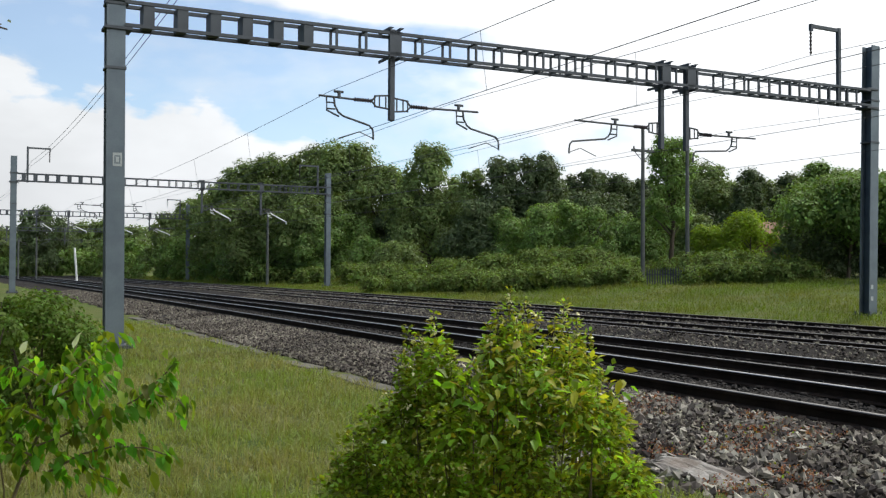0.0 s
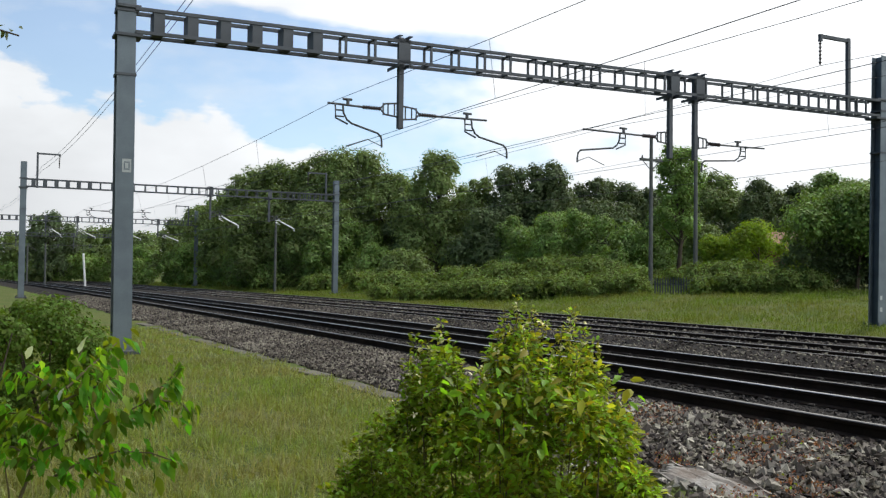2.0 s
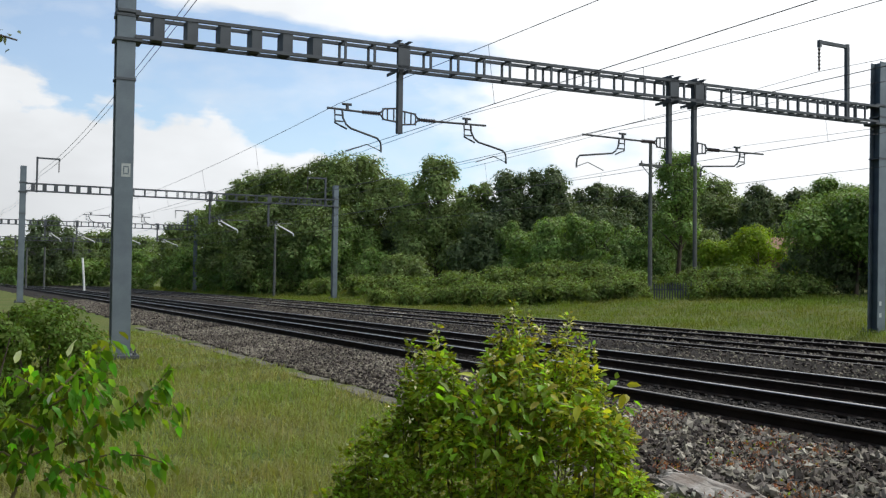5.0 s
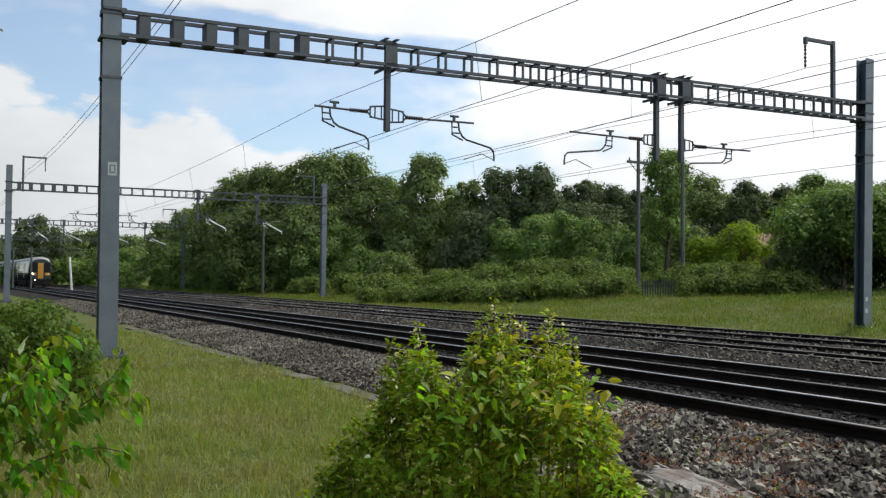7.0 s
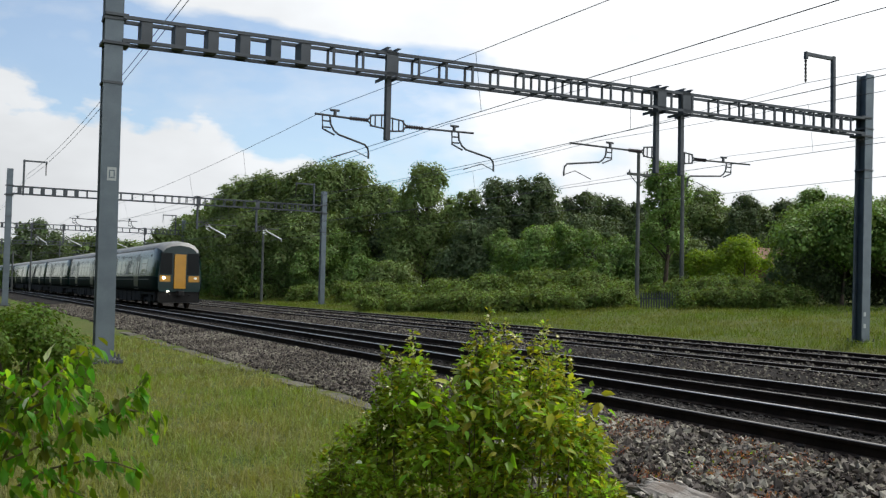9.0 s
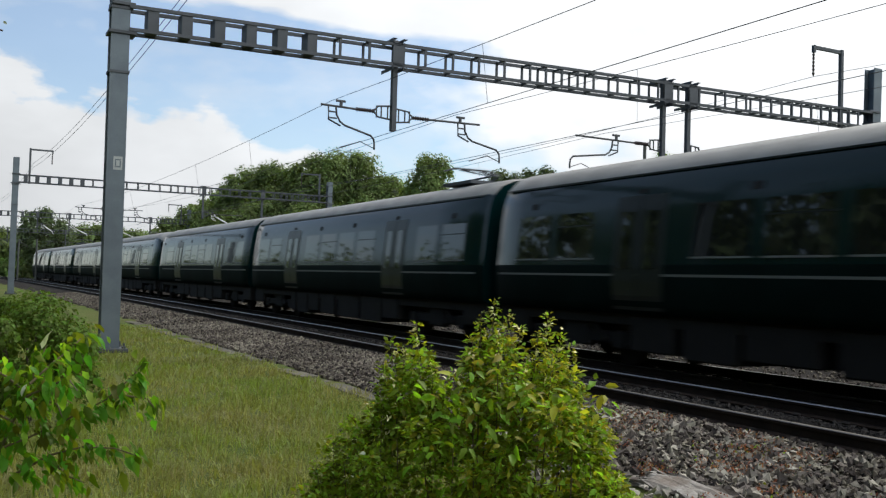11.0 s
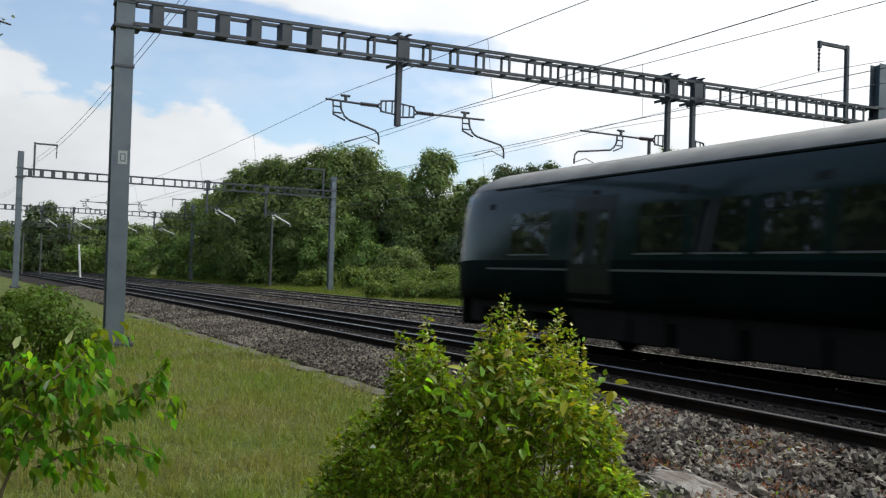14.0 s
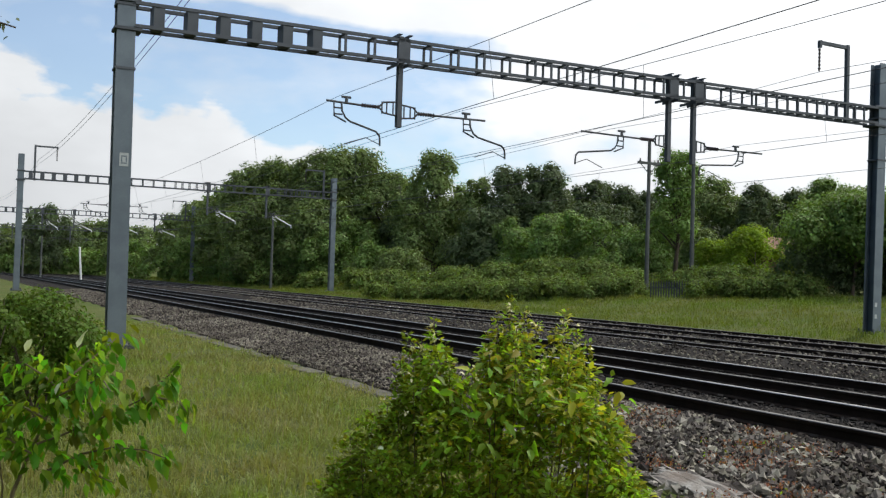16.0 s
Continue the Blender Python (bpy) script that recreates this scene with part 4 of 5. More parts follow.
for i, (px, py, d, w, mat) in enumerate((
        (78, 362, 150, 78, "leaf_dark"), (18, 398, 170, 90, "leaf_oak"), (140, 396, 190, 90, "leaf_oak"), (188, 390, 185, 80, "leaf_oak"), (240, 402, 150, 76, "leaf_oak"),
        (300, 378, 122, 60, "leaf_oak"), (345, 352, 112, 76, "leaf_oak"), (392, 330, 104, 80, "leaf_oak"),
        (432, 292, 96, 104, "leaf_oak"), (490, 280, 93, 110, "leaf_oak"), (556, 266, 90, 110, "leaf_oak"), (622, 255, 88, 122, "leaf_oak"), (682, 296, 86, 90, "leaf_oak"),
        (766, 262, 80, 104, "leaf_oak"), (722, 318, 84, 70, "leaf_dark"), (842, 306, 78, 62, "leaf_oak"), (900, 292, 76, 96, "leaf_dark"), (968, 283, 76, 96, "leaf_dark"), (1040, 311, 80, 66, "leaf_dark"),
        # hollow in the wood: its shade is put into the darker leaves
        (730, 365, 90, 120, "leaf_dark"))):
    tree(px, py, d, w, mat, label=WOOD if d < 140 else "distant broadleaf tree beyond the railway", seed=i, low=0.06)
for i, (px, py, d, w, mat) in enumerate((
        (1096, 325, 82, 84, "leaf_dark"), (1146, 334, 82, 60, "leaf_dark"), (1262, 312, 76, 92, "leaf_oak"), (1332, 322, 72, 84, "leaf_dark"), (1398, 332, 76, 80, "leaf_dark"),
        (1456, 310, 72, 92, "leaf_mid"), (1528, 322, 70, 96, "leaf_oak"), (1600, 322, 68, 110, "leaf_oak"),
        # dark leaves at 800 and 860 carry on the hollow's painted shade
        (800, 350, 88, 110, "leaf_dark"), (470, 350, 88, 120, "leaf_oak"), (560, 350, 84, 110, "leaf_oak"),
        (860, 370, 74, 110, "leaf_dark"), (1180, 360, 74, 110, "leaf_dark"), (1050, 360, 74, 120, "leaf_dark"))):
    tree(px, py, d, w, mat, label=WOOD, seed=30 + i, low=0.06)
for i, (px, py, d, w, mat) in enumerate((
        (1120, 346, 92, 90, "leaf_oak"), (1180, 350, 92, 90, "leaf_dark"), (1232, 338, 94, 90, "leaf_oak"), (1296, 342, 90, 90, "leaf_mid"), (1366, 346, 92, 96, "leaf_oak"),
        (1430, 338, 92, 90, "leaf_mid"), (1492, 330, 90, 90, "leaf_oak"), (1560, 336, 90, 90, "leaf_oak"), (1010, 340, 96, 90, "leaf_dark"), (1072, 344, 96, 90, "leaf_dark"))):
    tree(px, py, d, w, mat, label=WOOD, seed=70 + i, low=0.06)
tree(1192, 258, 50, 84, "leaf_mid", label="slender open-crowned tree rising above the shrubs", seed=60, low=0.3, dens=0.6, lumps=34, leaf=0.17)
tree(1508, 345, 37, 200, "leaf_mid", label="dense hedgerow tree with a dark shaded side", seed=61, low=0.42, lumps=44, leaf=0.15)
tree(1590, 352, 36, 170, "leaf_mid", label="dense hedgerow tree beside the railway verge", seed=62, low=0.35, lumps=36, leaf=0.15)
# shrubs under the crowns: darker leaf colour stands in for the shade there
tree(1530, 412, 39, 190, "leaf_dark", label="dense hedgerow shrub, leaves darkened for the shade under the crown", seed=64, low=0.0, lumps=20, name="shrub", group="shrubs along the verge")
tree(1640, 412, 39, 190, "leaf_dark", label="dense hedgerow shrub, leaves darkened for the shade under the crown", seed=65, low=0.0, lumps=20, name="shrub", group="shrubs along the verge")
tree(1442, 428, 38, 130, "leaf_dark", label="dense hedgerow shrub, leaves darkened for the shade under the crown", seed=63, low=0.0, lumps=20, name="shrub", group="shrubs along the verge")

SHRUB = "rounded leafy green shrub in the railway hedge"
for i, (px, py, d, w, mat) in enumerate((
        (1000, 370, 52, 120, "leaf_mid"), (1062, 388, 50, 120, "leaf_mid"), (1122, 412, 48, 110, "leaf_mid"), (940, 402, 56, 100, "leaf_mid"), (903, 384, 62, 84, "leaf_mid"), (850, 410, 66, 80, "leaf_oak"),
        (622, 388, 72, 110, "leaf_mid"), (580, 410, 70, 90, "leaf_mid"), (520, 424, 74, 110, "leaf_mid"), (455, 432, 78, 100, "leaf_mid"), (660, 430, 66, 90, "leaf_mid"), (710, 440, 62, 90, "leaf_oak"), (395, 440, 86, 90, "leaf_mid"),
        (340, 420, 92, 90, "leaf_mid"), (300, 436, 96, 80, "leaf_mid"), (245, 425, 110, 70, "leaf_mid"), (225, 448, 105, 60, "leaf_mid"), (150, 440, 130, 90, "leaf_mid"), (105, 452, 130, 80, "leaf_mid"), (60, 455, 128, 60, "leaf_oak"),
        (1180, 390, 60, 90, "leaf_mid"), (1230, 400, 56, 80, "leaf_oak"), (1440, 372, 50, 90, "leaf_mid"), (20, 452, 128, 70, "leaf_mid"))):
    tree(px, py, d, w, mat, name="shrub", label=SHRUB, seed=100 + i, low=0.0, lumps=16, group="shrubs along the verge")
for i, (px, py, d, w) in enumerate(((1335, 404, 44, 118), (1268, 426, 45, 84))):
    tree(px, py, d, w, "leaf_lime", name="shrub", label="bright lime-green rounded shrub in sunlight", seed=140 + i, low=0.0, lumps=18, group="shrubs along the verge")
for i, (px, py, d, w) in enumerate(((690, 478, 52, 90), (755, 484, 48, 90), (820, 474, 44, 110), (885, 466, 43, 110), (950, 458, 42, 120), (1010, 460, 41, 120), (1070, 468, 41, 110),
                                    (1130, 480, 40, 100), (1250, 474, 37, 100), (1310, 472, 36, 110), (1365, 482, 35, 100), (1415, 496, 34, 80), (850, 492, 41, 120), (980, 488, 39, 130), (1090, 492, 38, 120),
                                    (640, 476, 56, 80), (560, 482, 60, 90), (500, 478, 66, 90), (440, 476, 72, 90), (1200, 486, 42, 70))):
    tree(px, py, d, w, "leaf_bramble", name="shrub", label="low tangled bramble mound on the verge", seed=160 + i, low=0.0, lumps=12, group="shrubs along the verge", sink=0.15)
for i, px in enumerate((700, 748, 800, 846, 900, 944, 1000, 1048, 1100, 1270, 1318, 1372, 1402)):
    d = float(np.interp(px, (700, 900, 1100, 1400), (45, 39.5, 37, 33)))
    tree(px, (503, 509, 505, 512)[i % 4], d, 96, "leaf_bramble", name="shrub", label="low tangled bramble mound on the verge", seed=180 + i, low=0.0, lumps=12, group="shrubs along the verge", sink=0.25)
# the wooded side behind the camera
for i in range(34):
    s = -100 + 8.2 * i
    for row in (0, 1):
        p = tk(s + 3 * row, -18 - 6 * row - 2.5 * (i % 2))
        t = tree(784, 489 - (310 if i < 16 else 165), 60, 330, "leaf_dark", label="tall dark tree in the wood facing the railway", seed=300 + 2 * i + row, low=0.04, lumps=22, leaf=0.5, dens=0.32, group="wood on the grassy side")
        t.matrix_basis = pose(p.x, p.y, -0.3, 0, 0, 40 * i)


def wooden_pole(px, depth, top_y, cross=None):
    x, y = spot(px, depth)
    z0 = float(ground_z(x, y))
    h = level(px, top_y, depth) - z0
    p = empty("trackside_pole", pose(x, y, z0, 0, 0, math.degrees(HEAD)))
    tagged(p, "slender weathered pole standing among shrubs", "pole", group="poles behind the tracks")
    bm = bmesh.new()
    tube(bm, [(0, 0, -0.3), (0, 0, h)], 0.12, 10, 0.09)
    part("shaft", bm, M["wood_pole"], p)
    if cross:
        bm = bmesh.new()
        box(bm, -0.75, -0.06, h - cross, 0.75, 0.06, h - cross + 0.14, 0.01)
        part("crossarm", bm, M["wood_pole"], p)
        for k in (-1, 1):
            bm = bmesh.new()
            tube(bm, [(k * 0.55, 0, h - cross), (0, 0, h - cross - 0.5)], 0.025, 6)
            part("brace", bm, M["wood_pole"], p)
            bm = bmesh.new()
            tube(bm, [(k * 0.6, 0, h - cross + 0.14), (k * 0.6, 0, h - cross + 0.3)], 0.06, 8, 0.03)
            part("insulator", bm, M["insulator"], p)
    return p


wooden_pole(1144, 50, 246, 1.35)
wooden_pole(1223, 50, 252)
wooden_pole(480, 78, 385)
wooden_pole(72, 112, 417)
wooden_pole(40, 112, 420)


def palisade_fence():
    f = empty("palisade_fence")
    tagged(f, "dark steel palisade fence partly hidden by brambles", "fence")
    first = rail0 = None
    a, b = spot(1152, 46.5), spot(1236, 45.0)
    n = 19
    yaw = math.degrees(math.atan2(b[1] - a[1], b[0] - a[0]))
    for i in range(n):
        k = i / (n - 1)
        x, y = a[0] + (b[0] - a[0]) * k, a[1] + (b[1] - a[1]) * k
        m = pose(x, y, float(ground_z(x, y)) - 0.35, 0, 0, yaw)
        if first is None:
            bm = bmesh.new()
            box(bm, -0.035, -0.008, 0, 0.035, 0.008, 1.05)
            vs = [bm.verts.new(q) for q in ((-0.035, -0.008, 1.052), (0.035, -0.008, 1.052), (0.0, -0.008, 1.2), (-0.035, 0.008, 1.052), (0.035, 0.008, 1.052), (0.0, 0.008, 1.2))]
            for q in ((0, 1, 2), (5, 4, 3), (0, 3, 4, 1), (1, 4, 5, 2), (2, 5, 3, 0)):
                bm.faces.new([vs[j] for j in q])
            first = part("pale", bm, M["steel_dark"], f)
            first.matrix_basis = m
        else:
            shared("pale", first, f, m)
    L = math.hypot(b[0] - a[0], b[1] - a[1])
    z = float(ground_z(*a))
    for zz in (0.25, 0.85):
        bm = bmesh.new()
        box(bm, 0, 0.01, zz, L, 0.05, zz + 0.05)
        r = part("fence_rail", bm, M["steel_dark"], f)
        r.matrix_basis = pose(a[0], a[1], z - 0.35, 0, 0, yaw)


palisade_fence()


def marker_post(px, top, depth, lean):
    x, y = spot(px, depth)
    z0 = float(ground_z(x, y))
    p = empty("marker_post", pose(x, y, z0, 0, lean, 0))
    tagged(p, "leaning white painted trackside post", "post")
    bm = bmesh.new()
    box(bm, -0.09, -0.09, -0.2, 0.09, 0.09, level(px, top, depth) - z0, 0.02)
    part("shaft", bm, M["white_paint"], p)


marker_post(144, 437, 105, -4.5)


def far_house():
    x, y = spot(1405, 62)
    h = empty("house", pose(x, y, float(ground_z(x, y)), 0, 0, 20))
    tagged(h, "brick house with a clay tiled roof behind trees", "house")
    bm = bmesh.new()
    box(bm, -3.0, -3, 0, 3.0, 3, 1.8)
    part("wall", bm, M["brick"], h)
    bm = bmesh.new()
    vs = [bm.verts.new(q) for q in ((-3.3, -3.4, 1.75), (3.3, -3.4, 1.75), (3.3, 3.4, 1.75), (-3.3, 3.4, 1.75), (-3.3, 0, 3.2), (3.3, 0, 3.2))]
    for q in ((0, 1, 5, 4), (2, 3, 4, 5), (0, 4, 3), (1, 2, 5), (3, 2, 1, 0)):
        bm.faces.new([vs[j] for j in q])
    part("roof", bm, M["tile_roof"], h)


far_house()

# ---------------------------------------------------------------- the near side: trough, stones, grass, plants


def build_trough():
    tr = empty("cable_trough")
    tagged(tr, "weathered concrete cable trough between grass and ballast", "cable trough", kind="structure")
    rng = random.Random(4)
    first = None
    for i in range(34):
        s = -20.5 + 1.0 * i
        tilt = rng.gauss(0, 0.7)
        m = tk_pose(s, -3.06 + rng.gauss(0, 0.007) + (0.28 if -13.9 < s < -12.2 else 0.0), -0.386 + rng.gauss(0, 0.006), rng.gauss(0, 0.4))
        m = m @ pose(0, 0, 0, rng.gauss(0, 0.6), tilt, 0)
        if first is None:
            bm = bmesh.new()
            box(bm, -0.17, -0.488, -0.12, 0.17, 0.488, 0.055, 0.012)
            first = part("trough_lid", bm, M["concrete"], tr)
            first.matrix_basis = m
        else:
            shared("trough_lid", first, tr, m)


build_trough()
stones("ballast_stones", 32000, (-18, 9), lambda r, n: r.uniform(-2.86, -1.0, n) + r.normal(0, 0.02, n), (0.016, 0.044), M["stone"], 11, "loose grey crushed stones on the ballast shoulder", lift=0.035)
stones("ballast_stones", 9000, (9, 45), lambda r, n: r.uniform(-2.86, -1.0, n), (0.03, 0.05), M["stone"], 12, "loose grey crushed stones along the track", lift=0.03)
stones("ballast_stones", 2600, (-18, -10.5), lambda r, n: r.uniform(-4.2, -1.2, n), (0.022, 0.06), M["pale_stone"], 13, "large pale broken stones at the ballast edge", lift=0.05)
stones("ballast_stones", 24000, (-17, 26), lambda r, n: np.concatenate([r.uniform(-1.0, 1.15, n // 2), r.uniform(2.1, 4.6, n - n // 2)]), (0.022, 0.04), M["oily"], 14, "dark stones between the rails", lift=0.0)
stones("ballast_stones", 9000, (-17, 30), lambda r, n: np.concatenate([r.uniform(1.1, 2.2, n // 2), r.uniform(4.6, 6.4, n - n // 2)]), (0.025, 0.045), M["stone"], 15, "grey stones in the gaps between tracks", lift=0.02)
stones("ballast_stones", 14000, (-14, 60), lambda r, n: r.uniform(6.2, 13.5, n), (0.03, 0.055), M["stone"], 16, "grey stones under the far tracks", lift=0.01)


def blades(name, x, y, h, w, mat, seed, label, z=None, bend=0.45):
    rng = np.random.default_rng(seed)
    n = len(x)
    z = ground_z(x, y) - 0.02 if z is None else z
    a = rng.uniform(0, 2 * math.pi, n)
    ux, uy = np.cos(a), np.sin(a)
    lean = rng.normal(0, bend, n)
    b = rng.uniform(0, 2 * math.pi, n)
    lx, ly = np.cos(b) * lean * h, np.sin(b) * lean * h
    P = np.stack([x, y, z], -1)
    U = np.stack([ux, uy, np.zeros(n)], -1) * (w * 0.5)[:, None]
    mid = P + np.stack([lx * 0.35, ly * 0.35, h * 0.6], -1)
    tip = P + np.stack([lx, ly, h * (1 - 0.25 * np.abs(lean))], -1)
    co = np.stack([P - U, P + U, mid + U * 0.8, mid - U * 0.8, tip], 1).reshape(-1, 3)
    base = 5 * np.arange(n)[:, None]
    f = np.concatenate([base + np.array([[0, 1, 2]]), base + np.array([[0, 2, 3]]), base + np.array([[3, 2, 4]])])
    ob = mesh_arrays(name, co, f, mat)
    return tagged(ob, label, "grass", kind="stuff")


def near_grass():
    rng = np.random.default_rng(21)
    n = 230000
    y = 4.6 + 24 * rng.uniform(0, 1, n) ** 1.7
    x = rng.uniform(-0.62, 0.34, n) * y
    s, lat = along(x, y)
    clump = np.sin(x * 5.1 + 1.3 * np.sin(y * 3.7)) * np.sin(y * 4.3 + 1.7 * np.sin(x * 2.9))
    ok = (lat < np.where(y < 9.5, -3.75, -3.09) + 0.05 * clump) & (rng.uniform(0, 1, n) < 0.75 + 0.3 * clump)
    x, y, clump = x[ok], y[ok], clump[ok]
    k = len(x)
    h = rng.uniform(0.06, 0.17, k) * (1 + 0.4 * clump)
    w = rng.uniform(0.005, 0.010, k) * (0.8 + y / 16)
    blades("grass", x, y, h, w, M["grass"], 22, "rough summer grass with straw-coloured patches", bend=1.1)
    # thin seed stalks above the sward
    m = 2600
    y = 5 + 17 * rng.uniform(0, 1, m)
    x = rng.uniform(-0.5, 0.1, m) * y
    s, lat = along(x, y)
    ok = lat < -3.4
    x, y = x[ok], y[ok]
    k = len(x)
    blades("grass_stalks", x, y, rng.uniform(0.16, 0.32, k), np.full(k, 0.004), M["straw"], 23, "pale dry grass stalks standing above the sward", bend=0.3)


def far_grass():
    rng = np.random.default_rng(31)
    n = 170000
    s = -16 + 130 * rng.uniform(0, 1, n) ** 1.5
    lat = rng.uniform(13.2, 26.5, n)
    a = HEAD + BEND * s
    x = GX + (np.cos(a) - math.cos(HEAD)) / BEND + np.cos(a) * lat
    y = GY + (np.sin(a) - math.sin(HEAD)) / BEND + np.sin(a) * lat
    h = rng.uniform(0.08, 0.30, n) * (0.35 + 0.65 * np.clip((lat - 13.2) / 1.5, 0, 1))
    h = h * (0.8 + 0.35 * np.sin(s * 0.7 + 1.4 * np.sin(lat * 0.8)) * np.sin(lat * 1.1 + np.sin(s * 0.5))) * np.where(rng.uniform(0, 1, n) < 0.04, 1.9, 1.0)
    w = rng.uniform(0.010, 0.022, n) * (0.7 + y / 60)
    blades("verge_grass", x, y, h, w, M["grass_far"], 32, "long green grass on the far railway verge", bend=0.9)


M["straw"] = material("dry_straw", (0.34, 0.29, 0.14), 0.7, vary=0.2, bump=0, island=0.5, translucent=0.3)
M["grass_far"] = material("verge_blade", (0.098, 0.15, 0.017), 0.65, vary=0.3, scale=0.3, fine=2, bump=0, second=(0.125, 0.135, 0.03), island=0.5, translucent=0.35, spec=0.3)
near_grass()
far_grass()

LEAF = np.array([(0, 0, 0), (-0.27, 0.34, 0.07), (0, 0.38, 0), (0.27, 0.34, 0.07), (-0.21, 0.7, 0.02), (0, 0.72, -0.05), (0.21, 0.7, 0.02), (0, 1.05, -0.16)])
LEAF_F = np.array([(0, 2, 1), (0, 3, 2), (1, 2, 5), (1, 5, 4), (2, 3, 6), (2, 6, 5), (4, 5, 7), (5, 6, 7)])


def leaf_set(name, places, dirs, sizes, mats, index, parent, rng, roll=0.6, width=1.0):
    """Folded pointed leaves at places, each pointing along its dir."""
    n = len(places)
    d = dirs / np.linalg.norm(dirs, axis=1)[:, None]
    up = np.tile(np.array([0, 0, 1.0]), (n, 1)) + rng.normal(0, roll, (n, 3))
    sx = np.cross(d, up)
    sx /= np.linalg.norm(sx, axis=1)[:, None]
    sz = np.cross(sx, d)
    v = LEAF[None] * np.array([width, 1, 1]) * (1 + rng.normal(0, 0.08, (n, 8, 1)))
    v = v * sizes[:, None, None]
    co = places[:, None] + v[..., :1] * sx[:, None] + v[..., 1:2] * d[:, None] + v[..., 2:] * sz[:, None]
    f = (LEAF_F[None] + 8 * np.arange(n)[:, None, None]).reshape(-1, 3)
    ob = mesh_arrays(name, co.reshape(-1, 3), f, mats, np.repeat(index, 8), parent)
    ob["kind"] = "stuff"
    for p in ob.data.polygons:
        p.use_smooth = True
    return ob


BUSH_X = (560, 600, 640, 680, 703, 722, 770, 800, 830, 862, 905, 945, 968, 1000, 1036, 1052, 1090, 1112, 1132, 1150)
BUSH_Y = (900, 806, 742, 706, 650, 610, 588, 640, 662, 612, 556, 596, 630, 580, 622, 690, 726, 762, 850, 920)


def bramble_bush():
    rng = np.random.default_rng(41)
    D = 3.55
    cx, cy = spot(880, D)
    O = np.array([cx, cy, -0.34])
    b = empty("bush", pose(*O))
    tagged(b, "leafy wild bush with bronze young shoots and cream buds", "bush")
    P, Dr, Sz, Ix = [], [], [], []

    def leaf_at(p, d, size, kind):
        P.append(p), Dr.append(d), Sz.append(size), Ix.append(kind)

    # upright shoots: bearing and height of the tip, depth, length of the leafy top
    shoots = ((905, 520, 0.0, 150), (882, 548, -0.05, 120), (930, 546, 0.05, 120), (868, 590, -0.1, 90), (950, 572, 0.08, 100), (915, 580, -0.15, 110),
              (1000, 546, 0.05, 120), (984, 580, 0.0, 100), (1022, 582, 0.1, 100), (1040, 606, 0.12, 70), (1010, 620, -0.1, 90),
              (768, 564, 0.05, 130), (748, 600, 0.0, 110), (724, 590, 0.02, 90), (790, 606, 0.08, 90), (712, 632, -0.05, 80), (735, 650, -0.12, 90), (800, 640, -0.1, 90),
              (690, 704, 0.1, 70), (664, 728, 0.05, 80), (628, 770, 0.0, 70), (598, 808, -0.05, 60), (712, 716, -0.1, 80), (648, 800, -0.15, 60),
              (840, 650, -0.2, 90), (1062, 676, -0.05, 70), (1090, 716, 0.0, 70), (1112, 762, 0.05, 80), (1128, 830, 0.0, 60), (1050, 720, -0.2, 80), (960, 640, -0.2, 100))
    for px, py, dd, run in shoots:
        d = D + dd
        tip = np.array([*spot(px, d), level(px, py, d)])
        base = np.array([cx + (tip[0] - cx) * 0.4 + rng.normal(0, 0.05), cy + (tip[1] - cy) * 0.5 + rng.normal(0, 0.06), -0.34])
        mid = base * 0.42 + tip * 0.58 + np.array([(tip[0] - cx) * 0.16, 0, 0.03])
        bm = bmesh.new()
        tube(bm, [base - O, (base + mid) / 2 - O, mid - O, (mid * 0.45 + tip * 0.55) - O, tip - O], 0.005, 5, 0.0012)
        part("stem", bm, M["stem"], b)
        length = run / UNIT * d
        axis = (tip - mid) / np.linalg.norm(tip - mid)
        warm = rng.uniform(0.15, 0.6) if px > 840 else rng.uniform(0.05, 0.25)
        for k in range(int(130 + run * 1.1)):
            u = rng.uniform(0, 1) ** 0.8
            q = tip - axis * length * 1.5 * u
            ang = rng.uniform(0, 2 * math.pi)
            out = np.array([math.cos(ang), math.sin(ang), rng.normal(0.1, 0.45)])
            leaf_at(q + out * rng.uniform(0.004, 0.012 + 0.05 * u), out + np.array([0, 0, 0.25 - 0.5 * u]) + rng.normal(0, 0.25, 3),
                    rng.uniform(0.016, 0.034) * (0.75 + 0.4 * u), 1 if rng.uniform() < warm * (1 - 0.5 * u) else 0)
        for k in range(rng.integers(2, 5) if py < 760 else 1):
            q = tip - axis * rng.uniform(0, 0.11) + rng.normal(0, 0.014, 3) + np.array([0, -0.02, 0])
            for j in range(3):
                leaf_at(q + rng.normal(0, 0.003, 3), rng.normal(0, 0.7, 3) + np.array([0, 0, 0.4]), rng.uniform(0.013, 0.021), 2)
    # leafy clumps that fill the body, with shaded hollows between them
    for c in range(170):
        px = rng.uniform(575, 1135)
        lo = float(np.interp(px, BUSH_X, BUSH_Y)) + 26
        py = lo + (985 - lo) * rng.uniform(0, 1) ** 0.9
        d = D + rng.uniform(-0.3, 0.28) * min(1.0, (py - lo) / 150 + 0.15)
        centre = np.array([*spot(px, d), level(px, py, d)])
        rad = rng.uniform(0.035, 0.06) + 0.045 * min(1.0, (py - lo) / 160) * rng.uniform(0.5, 1)
        warm = rng.uniform(0.1, 0.6) if px > 860 and rng.uniform() < 0.6 else rng.uniform(0.0, 0.12)
        small = 0.8 if px < 760 else 1.0
